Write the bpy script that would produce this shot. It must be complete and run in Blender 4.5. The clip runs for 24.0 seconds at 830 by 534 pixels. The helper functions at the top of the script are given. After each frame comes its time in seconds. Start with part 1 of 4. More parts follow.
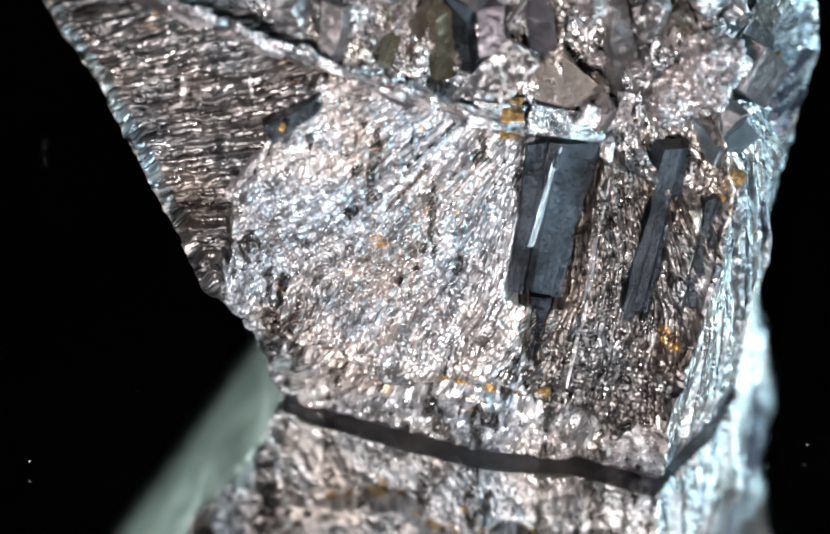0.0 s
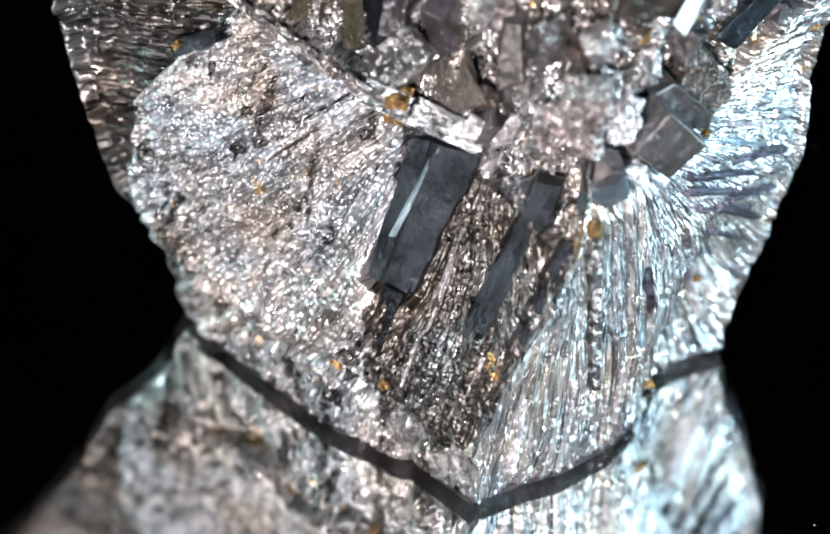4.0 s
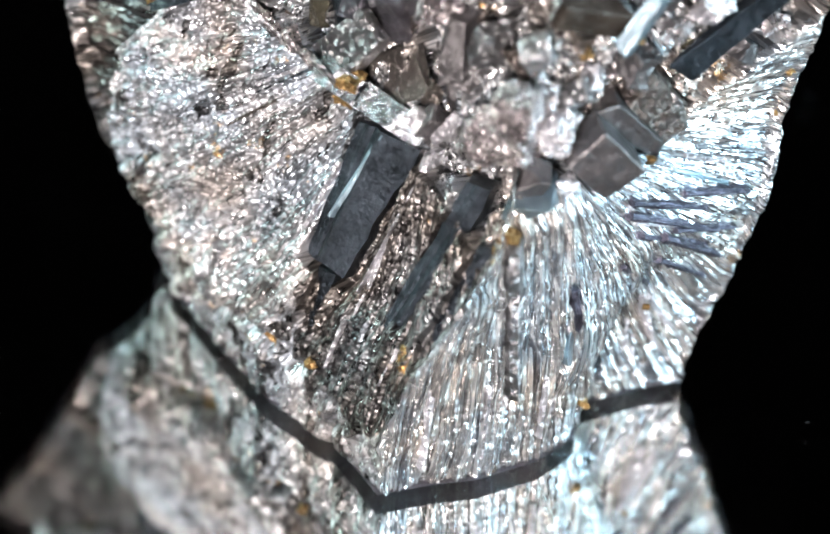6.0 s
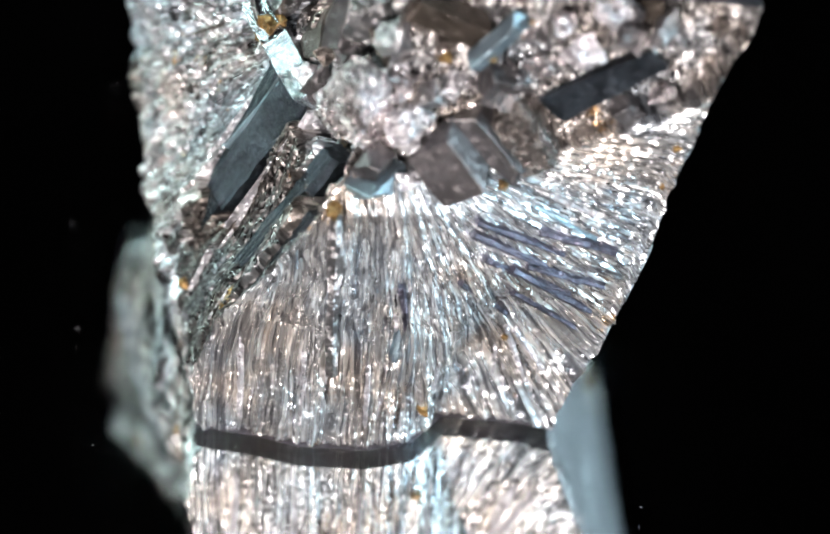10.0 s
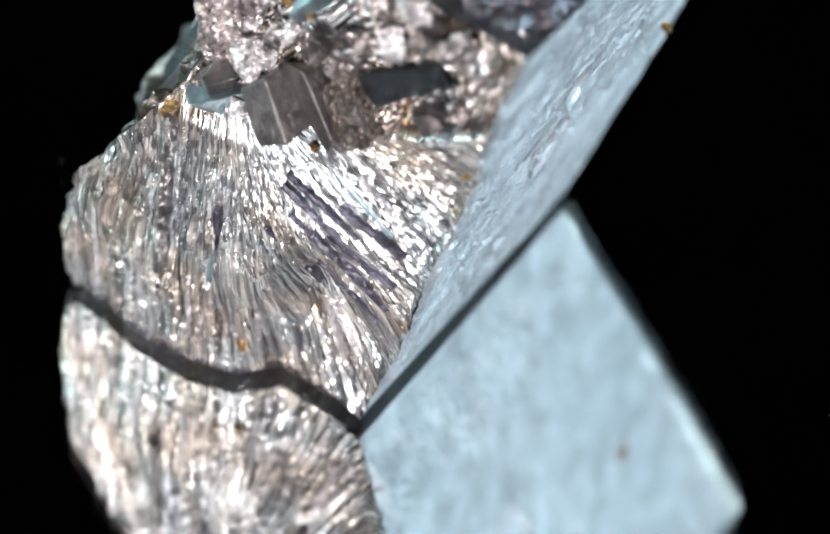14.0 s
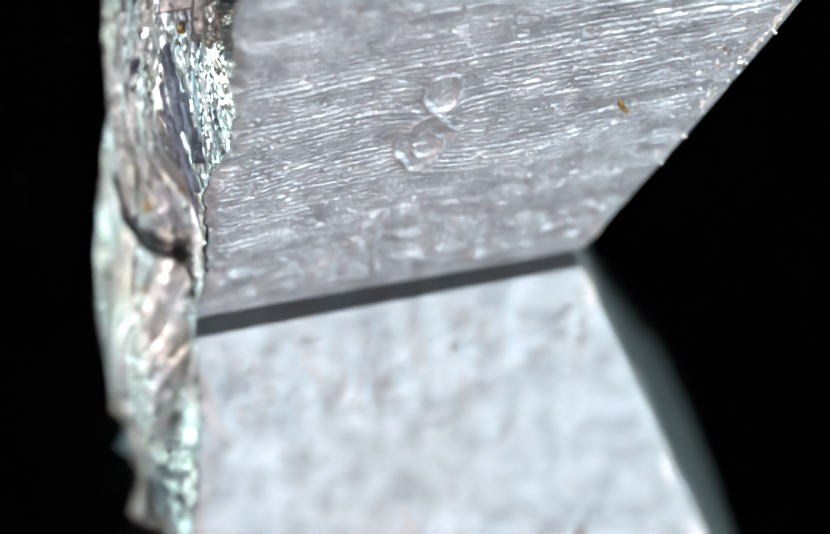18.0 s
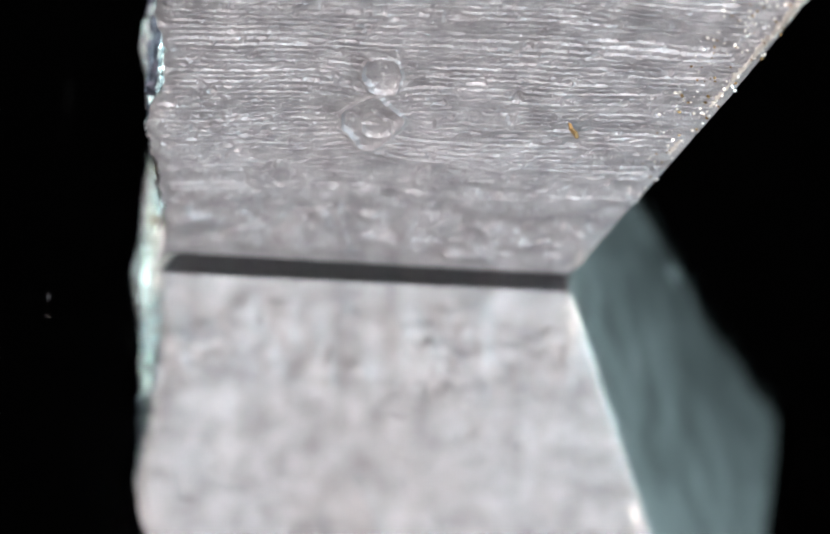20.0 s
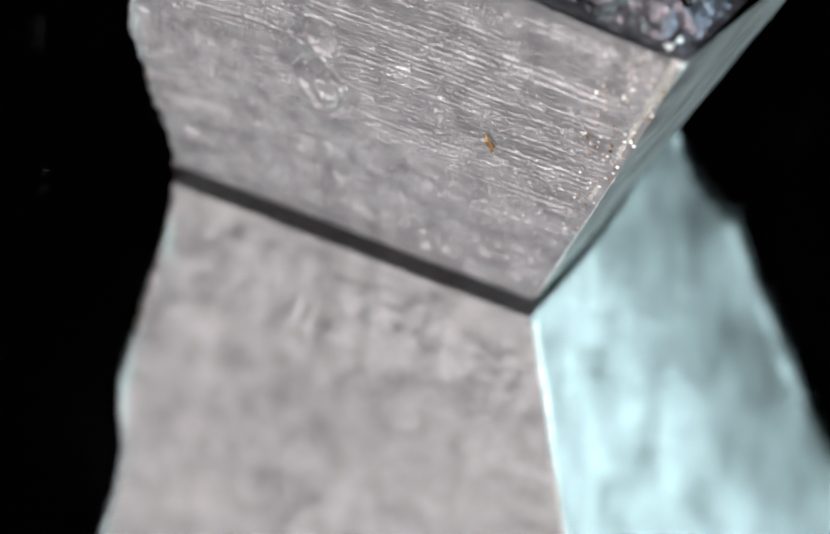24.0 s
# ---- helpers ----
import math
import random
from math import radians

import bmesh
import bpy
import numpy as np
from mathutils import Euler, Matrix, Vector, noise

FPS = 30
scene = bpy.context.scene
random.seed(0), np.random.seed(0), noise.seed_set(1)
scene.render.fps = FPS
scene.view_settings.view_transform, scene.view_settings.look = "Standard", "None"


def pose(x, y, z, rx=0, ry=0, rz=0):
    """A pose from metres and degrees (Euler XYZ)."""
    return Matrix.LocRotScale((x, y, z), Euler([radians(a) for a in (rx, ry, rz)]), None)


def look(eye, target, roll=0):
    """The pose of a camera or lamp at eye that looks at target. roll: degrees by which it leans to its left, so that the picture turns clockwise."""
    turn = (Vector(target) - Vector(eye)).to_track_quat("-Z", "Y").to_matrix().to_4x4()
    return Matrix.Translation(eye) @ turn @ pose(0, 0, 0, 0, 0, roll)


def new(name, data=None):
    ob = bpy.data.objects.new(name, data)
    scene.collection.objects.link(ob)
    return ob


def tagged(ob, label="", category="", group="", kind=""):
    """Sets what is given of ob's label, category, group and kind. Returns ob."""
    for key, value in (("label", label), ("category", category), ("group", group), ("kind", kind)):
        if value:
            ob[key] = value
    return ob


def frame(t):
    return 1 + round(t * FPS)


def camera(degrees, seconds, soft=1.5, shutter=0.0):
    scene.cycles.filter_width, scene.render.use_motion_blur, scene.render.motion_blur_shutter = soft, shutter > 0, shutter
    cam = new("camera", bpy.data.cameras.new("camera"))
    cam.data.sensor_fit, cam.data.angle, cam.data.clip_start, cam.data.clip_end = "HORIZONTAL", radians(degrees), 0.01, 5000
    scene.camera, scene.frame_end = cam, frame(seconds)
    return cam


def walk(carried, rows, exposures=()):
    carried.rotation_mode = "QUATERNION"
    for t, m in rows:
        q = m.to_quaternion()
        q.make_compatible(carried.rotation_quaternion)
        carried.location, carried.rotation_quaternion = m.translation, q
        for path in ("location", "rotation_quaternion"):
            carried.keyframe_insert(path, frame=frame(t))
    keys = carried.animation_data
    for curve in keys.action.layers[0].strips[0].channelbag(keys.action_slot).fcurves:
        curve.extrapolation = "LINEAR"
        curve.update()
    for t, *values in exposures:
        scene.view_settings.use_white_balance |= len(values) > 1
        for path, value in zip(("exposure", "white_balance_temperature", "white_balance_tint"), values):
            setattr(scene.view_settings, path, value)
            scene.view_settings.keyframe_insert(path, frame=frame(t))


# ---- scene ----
MM = 0.001

# camera: stands still over a turning mirror plate
cam = camera(8.0, 24.0, soft=1.9)
EYE = pose(0, -0.250, 0.2184, 90 - 41.53, 0, 0.558) @ pose(0, 0, 0, 0, 0, 3.94)
cam.data.dof.use_dof = True
cam.data.dof.focus_distance = 0.3135
cam.data.dof.aperture_fstop = 29
walk(cam, [(0, EYE), (24, EYE)])

# the plate's turn: seconds, degrees about its axis
TURN = [(0, 0.00), (0.5, -3.67), (1, -7.45), (1.5, -10.84), (2, -14.34), (2.5, -17.55), (4.5, -30.10), (5, -33.38), (5.5, -36.48), (6, -39.78), (6.5, -42.93), (7, -46.35), (7.5, -49.58), (8, -53.14), (8.5, -56.62), (9, -60.40), (9.5, -64.11), (10, -68.15), (10.5, -72.04), (12.5, -89.35), (13, -94.12), (13.5, -98.72), (14, -103.77), (14.5, -108.66), (15, -113.92), (15.5, -118.98), (16, -124.35), (16.5, -129.45), (17, -134.79), (17.5, -139.83), (18, -145.07), (18.5, -149.93), (20.5, -169.00), (21, -173.20), (21.5, -176.85), (22, -180.32), (22.5, -183.42), (23, -186.24), (23.5, -188.54), (24, -190.39)]

# ---- light ----
world = bpy.data.worlds.new("dark_studio")
scene.world = world
world.use_nodes = True
world.node_tree.nodes["Background"].inputs[0].default_value = (0.02, 0.022, 0.025, 1)
world.node_tree.nodes["Background"].inputs[1].default_value = 0.05


def lamp(name, eye, target, size, watts, colour):
    data = bpy.data.lights.new(name, "AREA")
    data.shape, data.size, data.energy, data.color = "DISK", size, watts, colour
    ob = new(name, data)
    ob.matrix_world = look(eye, target)
    return ob


lamp("key_lamp", (-0.040, -0.247, 0.13), (0, 0, 0.01), 0.06, 1.88, (1.0, 0.90, 0.87))
lamp("cool_lamp_right", (0.243, -0.036, 0.075), (0, 0, 0.01), 0.13, 1.48, (0.64, 0.885, 1.0))
lamp("cool_lamp_left", (-0.20, 0.075, 0.115), (0, 0, 0.01), 0.08, 0.68, (0.76, 1.0, 0.95))


# ---- noise over arrays of points ----
def hashed(ix, iy, iz, seed):
    h = (ix.astype(np.int64) * 374761393 + iy.astype(np.int64) * 668265263 + iz.astype(np.int64) * 2147483647 + seed * 974634777) & 0xFFFFFFFF
    h = ((h ^ (h >> 13)) * 1274126177) & 0xFFFFFFFF
    h = ((h ^ (h >> 16)) * 2246822519) & 0xFFFFFFFF
    return ((h ^ (h >> 15)) & 0xFFFFFF) / float(0xFFFFFF)


def vnoise(x, y, z, seed=0):
    """Smooth value noise from -1 to 1."""
    x, y, z = np.broadcast_arrays(x, y, z)
    ix, iy, iz = np.floor(x), np.floor(y), np.floor(z)
    fx, fy, fz = x - ix, y - iy, z - iz
    fx, fy, fz = (f * f * (3 - 2 * f) for f in (fx, fy, fz))
    total = 0
    for a in (0, 1):
        for b in (0, 1):
            for c in (0, 1):
                w = (fx if a else 1 - fx) * (fy if b else 1 - fy) * (fz if c else 1 - fz)
                total = total + w * hashed(ix + a, iy + b, iz + c, seed)
    return total * 2 - 1


def smooth(a, b, x):
    t = np.clip((x - a) / (b - a), 0, 1)
    return t * t * (3 - 2 * t)


# ---- materials ----
def material(name, base, rough, metal=0.0):
    m = bpy.data.materials.new(name)
    m.use_nodes = True
    bsdf = m.node_tree.nodes["Principled BSDF"]
    bsdf.inputs["Base Color"].default_value = (*base, 1)
    bsdf.inputs["Roughness"].default_value = rough
    bsdf.inputs["Metallic"].default_value = metal
    return m


def facet_metal(name, dark, light, rough, fine, strength, lengthwise, low=0.68, wide=0.55, chop=1.0, metal=0.9, speck=0.5):
    """Metal crusted with tiny crystal faces: every cell of the grain has its own slope, tone and gloss."""
    m = material(name, light, rough, metal)
    nt = m.node_tree
    bsdf = nt.nodes["Principled BSDF"]
    uv = nt.nodes.new("ShaderNodeUVMap")
    uv.uv_map = "grain"
    geo = nt.nodes.new("ShaderNodeNewGeometry")
    total = geo.outputs["Normal"]
    first = None
    tang = nt.nodes.new("ShaderNodeTangent")
    tang.direction_type, tang.uv_map = "UV_MAP", "grain"
    cross = nt.nodes.new("ShaderNodeVectorMath")
    cross.operation = "CROSS_PRODUCT"
    nt.links.new(geo.outputs["Normal"], cross.inputs[0])
    nt.links.new(tang.outputs[0], cross.inputs[1])
    for scale, power, across in ((fine, strength, 1.0), (fine * (2.3 if chop == 1 else 1.3), strength * (0.6 if chop == 1 else 1.0), chop)):
        vor = nt.nodes.new("ShaderNodeTexVoronoi")
        vor.voronoi_dimensions = "2D"
        vor.inputs["Scale"].default_value = scale
        squash = nt.nodes.new("ShaderNodeMapping")
        squash.inputs["Scale"].default_value = (1.0, across, 1.0)
        nt.links.new(uv.outputs[0], squash.inputs["Vector"])
        nt.links.new(squash.outputs[0], vor.inputs["Vector"])
        first = vor if across != 1 else first or vor
        own = nt.nodes.new("ShaderNodeSeparateColor")
        nt.links.new(vor.outputs["Color"], own.inputs[0])
        for channel, axis, share in (("Red", tang.outputs[0], 1.0), ("Blue", cross.outputs[0], lengthwise)):
            slope = nt.nodes.new("ShaderNodeMapRange")
            slope.inputs["To Min"].default_value, slope.inputs["To Max"].default_value = -power * share, power * share
            nt.links.new(own.outputs[channel], slope.inputs["Value"])
            mul = nt.nodes.new("ShaderNodeVectorMath")
            mul.operation = "SCALE"
            nt.links.new(axis, mul.inputs[0])
            nt.links.new(slope.outputs[0], mul.inputs["Scale"])
            add = nt.nodes.new("ShaderNodeVectorMath")
            add.operation = "ADD"
            nt.links.new(total, add.inputs[0])
            nt.links.new(mul.outputs[0], add.inputs[1])
            total = add.outputs[0]
    unit = nt.nodes.new("ShaderNodeVectorMath")
    unit.operation = "NORMALIZE"
    nt.links.new(total, unit.inputs[0])
    nt.links.new(unit.outputs[0], bsdf.inputs["Normal"])
    # tone: patches of tarnish, amber specks, bluish cleavage, broad bands of painted shade
    tex = nt.nodes.new("ShaderNodeTexCoord")
    tone = nt.nodes.new("ShaderNodeTexNoise")
    tone.inputs["Scale"].default_value = 1.6
    tone.inputs["Detail"].default_value = 5
    tone.inputs["Roughness"].default_value = 0.65
    nt.links.new(uv.outputs[0], tone.inputs["Vector"])
    split = nt.nodes.new("ShaderNodeSeparateColor")
    nt.links.new(first.outputs["Color"], split.inputs[0])
    both = nt.nodes.new("ShaderNodeMath")
    both.operation = "MULTIPLY_ADD"
    both.inputs[1].default_value = speck
    nt.links.new(split.outputs["Green"], both.inputs[0])
    nt.links.new(tone.outputs["Fac"], both.inputs[2])
    ramp = nt.nodes.new("ShaderNodeValToRGB")
    ramp.color_ramp.elements[0].position, ramp.color_ramp.elements[0].color = 0.50, (*dark, 1)
    ramp.color_ramp.elements[1].position, ramp.color_ramp.elements[1].color = 0.5 + speck, (*light, 1)
    nt.links.new(both.outputs[0], ramp.inputs["Fac"])
    drift = nt.nodes.new("ShaderNodeTexNoise")
    drift.inputs["Scale"].default_value, drift.inputs["Detail"].default_value = 220, 3
    nt.links.new(tex.outputs["Object"], drift.inputs["Vector"])
    hue = nt.nodes.new("ShaderNodeValToRGB")
    hue.color_ramp.elements[0].position, hue.color_ramp.elements[0].color = 0.38, (1.0, 0.94, 0.88, 1)
    hue.color_ramp.elements[1].position, hue.color_ramp.elements[1].color = 0.62, (0.82, 0.92, 1.0, 1)
    nt.links.new(drift.outputs["Fac"], hue.inputs["Fac"])
    tint = nt.nodes.new("ShaderNodeMix")
    tint.data_type, tint.blend_type = "RGBA", "MULTIPLY"
    tint.inputs["Factor"].default_value = 1.0
    nt.links.new(ramp.outputs["Color"], tint.inputs["A"])
    nt.links.new(hue.outputs["Color"], tint.inputs["B"])
    amber = nt.nodes.new("ShaderNodeTexNoise")
    amber.inputs["Scale"].default_value = 260
    amber.inputs["Detail"].default_value = 6
    amber.inputs["Roughness"].default_value = 0.75
    nt.links.new(tex.outputs["Object"], amber.inputs["Vector"])
    pick = nt.nodes.new("ShaderNodeMapRange")
    pick.inputs["From Min"].default_value, pick.inputs["From Max"].default_value = 0.62, 0.70
    nt.links.new(amber.outputs["Fac"], pick.inputs["Value"])
    mix = nt.nodes.new("ShaderNodeMix")
    mix.data_type = "RGBA"
    mix.inputs["B"].default_value = (0.50, 0.30, 0.10, 1)
    nt.links.new(pick.outputs[0], mix.inputs["Factor"])
    # shadow bands between the needles, put into the base colour as broad noise
    band = nt.nodes.new("ShaderNodeTexNoise")
    band.inputs["Scale"].default_value, band.inputs["Detail"].default_value = wide, 3
    nt.links.new(uv.outputs[0], band.inputs["Vector"])
    depth = nt.nodes.new("ShaderNodeMapRange")
    depth.inputs["From Min"].default_value, depth.inputs["From Max"].default_value = 0.35, 0.65
    depth.inputs["To Min"].default_value, depth.inputs["To Max"].default_value = low, 1.2
    nt.links.new(band.outputs["Fac"], depth.inputs["Value"])
    shade = nt.nodes.new("ShaderNodeVectorMath")
    shade.operation = "SCALE"
    nt.links.new(tint.outputs["Result"], shade.inputs[0])
    nt.links.new(depth.outputs[0], shade.inputs["Scale"])
    nt.links.new(shade.outputs[0], mix.inputs["A"])
    nt.links.new(mix.outputs["Result"], bsdf.inputs["Base Color"])
    gloss = nt.nodes.new("ShaderNodeMapRange")
    gloss.inputs["To Min"].default_value, gloss.inputs["To Max"].default_value = rough * 0.6, rough * 1.5
    nt.links.new(split.outputs["Red"], gloss.inputs["Value"])
    nt.links.new(gloss.outputs[0], bsdf.inputs["Roughness"])
    return m


def satin_metal(name, base, rough, metal, scale, strength, shatter=0.0, size=1100, low=0.78, high=1.12):
    """Cast metal skin: mottled tone, fine pits and a broken sheen."""
    m = material(name, base, rough, metal)
    nt = m.node_tree
    bsdf = nt.nodes["Principled BSDF"]
    tex = nt.nodes.new("ShaderNodeTexCoord")
    big = nt.nodes.new("ShaderNodeTexNoise")
    big.inputs["Scale"].default_value, big.inputs["Detail"].default_value = scale * 0.15, 5
    nt.links.new(tex.outputs["Object"], big.inputs["Vector"])
    ramp = nt.nodes.new("ShaderNodeValToRGB")
    ramp.color_ramp.elements[0].position, ramp.color_ramp.elements[1].position = 0.3, 0.7
    ramp.color_ramp.elements[0].color = (*(c * low for c in base), 1)
    ramp.color_ramp.elements[1].color = (*(min(1, c * high) for c in base), 1)
    nt.links.new(big.outputs["Fac"], ramp.inputs["Fac"])
    nt.links.new(ramp.outputs["Color"], bsdf.inputs["Base Color"])
    fine = nt.nodes.new("ShaderNodeTexNoise")
    fine.inputs["Scale"].default_value, fine.inputs["Detail"].default_value = scale, 6
    fine.inputs["Roughness"].default_value = 0.7
    nt.links.new(tex.outputs["Object"], fine.inputs["Vector"])
    bmp = nt.nodes.new("ShaderNodeBump")
    bmp.inputs["Strength"].default_value = strength
    bmp.inputs["Distance"].default_value = 0.0001
    nt.links.new(fine.outputs["Fac"], bmp.inputs["Height"])
    way = bmp.outputs[0]
    for fineness, power in ((size, shatter), (size * 2.6, shatter * 0.7)):
        if not shatter:
            break
        vor = nt.nodes.new("ShaderNodeTexVoronoi")
        vor.inputs["Scale"].default_value = fineness
        nt.links.new(tex.outputs["Object"], vor.inputs["Vector"])
        sub = nt.nodes.new("ShaderNodeVectorMath")
        sub.operation = "SUBTRACT"
        sub.inputs[1].default_value = (0.5, 0.5, 0.5)
        nt.links.new(vor.outputs["Color"], sub.inputs[0])
        mul = nt.nodes.new("ShaderNodeVectorMath")
        mul.operation = "SCALE"
        mul.inputs["Scale"].default_value = power
        nt.links.new(sub.outputs[0], mul.inputs[0])
        add = nt.nodes.new("ShaderNodeVectorMath")
        add.operation = "ADD"
        nt.links.new(way, add.inputs[0])
        nt.links.new(mul.outputs[0], add.inputs[1])
        unit = nt.nodes.new("ShaderNodeVectorMath")
        unit.operation = "NORMALIZE"
        nt.links.new(add.outputs[0], unit.inputs[0])
        way = unit.outputs[0]
    nt.links.new(way, bsdf.inputs["Normal"])
    gloss = nt.nodes.new("ShaderNodeMapRange")
    gloss.inputs["To Min"].default_value, gloss.inputs["To Max"].default_value = rough * 0.75, rough * 1.25
    nt.links.new(fine.outputs["Fac"], gloss.inputs["Value"])
    nt.links.new(gloss.outputs[0], bsdf.inputs["Roughness"])
    return m


M_ROUGH = facet_metal("granular_metal", (0.17, 0.17, 0.175), (0.56, 0.555, 0.57), 0.42, 7.5, 0.08, 0.9, 0.62, 0.5, 1.0, 0.8, 0.28)
M_NEEDLE = facet_metal("needle_metal", (0.20, 0.20, 0.215), (0.94, 0.93, 0.91), 0.25, 9.0, 0.30, 0.5, 0.7, 0.42, 1.0, 0.85)
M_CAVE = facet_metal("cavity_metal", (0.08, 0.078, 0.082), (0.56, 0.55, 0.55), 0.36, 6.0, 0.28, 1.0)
# tarnish, with the self-shadow of the right ridges and left rim darkened in
M_COLUMN = facet_metal("tarnish_and_shade_metal", (0.026, 0.024, 0.025), (0.20, 0.19, 0.185), 0.40, 7.5, 0.2, 0.8)
M_CAST = satin_metal("cast_metal", (0.385, 0.393, 0.415), 0.46, 0.9, 4200, 1.3, 0.0, 1100, 0.66, 1.2)
M_SIDE = satin_metal("cast_side_metal", (0.285, 0.29, 0.275), 0.46, 0.95, 2200, 0.8, 0.12, 1800, 0.55, 1.3)
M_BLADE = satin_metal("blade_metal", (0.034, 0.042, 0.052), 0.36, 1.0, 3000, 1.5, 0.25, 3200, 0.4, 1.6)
M_TEAL = satin_metal("bluish_metal", (0.24, 0.32, 0.37), 0.38, 0.9, 3000, 0.6, 0.15, 4000, 0.6, 1.3)
M_SLAB = satin_metal("slab_metal", (0.33, 0.35, 0.375), 0.26, 1.0, 2600, 0.8, 0.15, 3500, 0.7, 1.2)
M_PALE = satin_metal("pale_metal", (0.36, 0.362, 0.375), 0.32, 0.95, 2600, 0.9, 1.1, 3400, 0.55, 1.3)
M_WHITE = satin_metal("white_metal", (0.66, 0.66, 0.70), 0.34, 0.8, 2600, 1.0, 1.2, 4500, 0.55, 1.3)
M_CUBE = satin_metal("cube_metal", (0.10, 0.096, 0.10), 0.34, 0.7, 2600, 0.8, 0.3, 2400, 0.55, 1.3)
M_BROWN = satin_metal("brownish_metal", (0.20, 0.175, 0.16), 0.32, 0.95, 3200, 0.9, 1.3, 5000, 0.55, 1.3)
M_GRAINY = satin_metal("grainy_metal", (0.56, 0.52, 0.53), 0.28, 0.95, 3600, 1.0, 1.6, 4000, 0.55, 1.3)
M_GOLD = satin_metal("amber_crust", (0.22, 0.14, 0.055), 0.4, 0.7, 3600, 1.0, 0.9, 2600, 0.55, 1.3)
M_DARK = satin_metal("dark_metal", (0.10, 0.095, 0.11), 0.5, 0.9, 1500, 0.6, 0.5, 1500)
M_SPECKLED = satin_metal("speckled_metal", (0.13, 0.118, 0.112), 0.30, 0.8, 3600, 1.2, 0.9, 4200, 0.5, 1.4)
M_DEEP = satin_metal("glassy_brown", (0.045, 0.038, 0.032), 0.22, 0.5, 2400, 0.6, 0.2, 1800, 0.5, 1.6)
M_OLIVE = satin_metal("glassy_olive", (0.085, 0.08, 0.058), 0.26, 0.6, 2400, 0.6, 0.25, 1800, 0.5, 1.5)
M_VIOLET = satin_metal("violet_metal", (0.14, 0.135, 0.155), 0.30, 0.9, 2600, 0.8, 0.5, 2600, 0.55, 1.4)
M_PLATE = satin_metal("plate_metal", (0.15, 0.138, 0.128), 0.34, 0.9, 3200, 1.4, 0.35, 5000, 0.6, 1.3)
M_VIOLET_DARK = satin_metal("dark_violet_metal", (0.085, 0.085, 0.115), 0.34, 0.9, 3000, 1.0, 0.5, 3200, 0.5, 1.5)
M_SILVER = material("mirror_silver", (0.69, 0.70, 0.69), 0.02, 1.0)
# pale colour that stands for the highlight and glints on the cast edge
M_EDGE = satin_metal("edge_highlight_metal", (0.88, 0.86, 0.82), 0.48, 1.0, 3000, 0.6, 0.3, 3000)
M_DUST = material("dust_grain", (0.35, 0.35, 0.37), 0.6)
M_BLACK = material("black_cloth", (0.0035, 0.0033, 0.0034), 0.95)
M_BLACK.node_tree.nodes["Principled BSDF"].inputs["Specular IOR Level"].default_value = 0.0
M_GLASS = material("mirror_glass", (1, 1, 1), 0.0)
M_GLASS.node_tree.nodes["Principled BSDF"].inputs["Transmission Weight"].default_value = 1.0
M_GLASS.node_tree.nodes["Principled BSDF"].inputs["IOR"].default_value = 1.5


def link_mesh(name, verts, faces, mat, parent=None, label="", flat=True):
    me = bpy.data.meshes.new(name)
    me.from_pydata(verts, [], faces)
    me.materials.append(mat)
    if not flat:
        me.shade_smooth()
    ob = new(name, me)
    ob.parent = parent
    if label:
        tagged(ob, label)
    return ob


def part(name, bm, mat, parent, label=""):
    me = bpy.data.meshes.new(name)
    bm.to_mesh(me)
    bm.free()
    me.materials.append(mat)
    ob = new(name, me)
    ob.parent = parent
    if label:
        tagged(ob, label)
    return ob


# ---- the chunk's edges, in millimetres from the plate's axis and face ----
EDGE_LEFT = [(-9.0, -14.2, 0), (-10.8, -14.5, 4), (-13.6, -15.1, 8), (-15.0, -15.4, 12), (-17.0, -14.8, 16), (-19.2, -14.2, 20), (-24.5, -13, 29)]
EDGE_FRONT = [(11.4, -19.0, 0), (11.7, -19.8, 4), (12.6, -18.5, 8.5), (13.6, -16.3, 12), (14.2, -13.6, 16), (13.0, -11.5, 19), (12.3, -10.0, 23), (12.5, -8.5, 30)]
EDGE_CAST = [(16.8, -0.7, 0.1), (17.2, 1.2, 5.4), (18.0, 2.2, 9), (18.9, 3.1, 12.7), (17.9, 4.4, 17), (18.1, 5.0, 19.5), (19.6, 6.3, 26), (19.8, 7.6, 30)]
EDGE_BACK = [(-5.1, 4.5, 0), (-10.9, 11.6, 18), (-13.6, 15.1, 27.5)]
FOOT_FRONT = [(-9.0, -14.2), (-6.5, -15.5), (-2.2, -16.8), (2.5, -17.9), (7.0, -17.7), (11.4, -19.0)]
FOOT_NEEDLE = [(11.4, -19.0), (12.9, -16.3), (14.3, -14.3), (15.6, -10.8), (15.7, -8.2), (14.2, -6.0), (15.8, -2.2), (16.8, -0.7)]


def along(edge, v):
    """Points of an edge line at the heights given by v from 0 to 1."""
    e = np.array(edge, float)
    z = e[0, 2] + v * (e[-1, 2] - e[0, 2])
    return np.stack([np.interp(z, e[:, 2], e[:, k]) for k in (0, 1, 2)], -1)


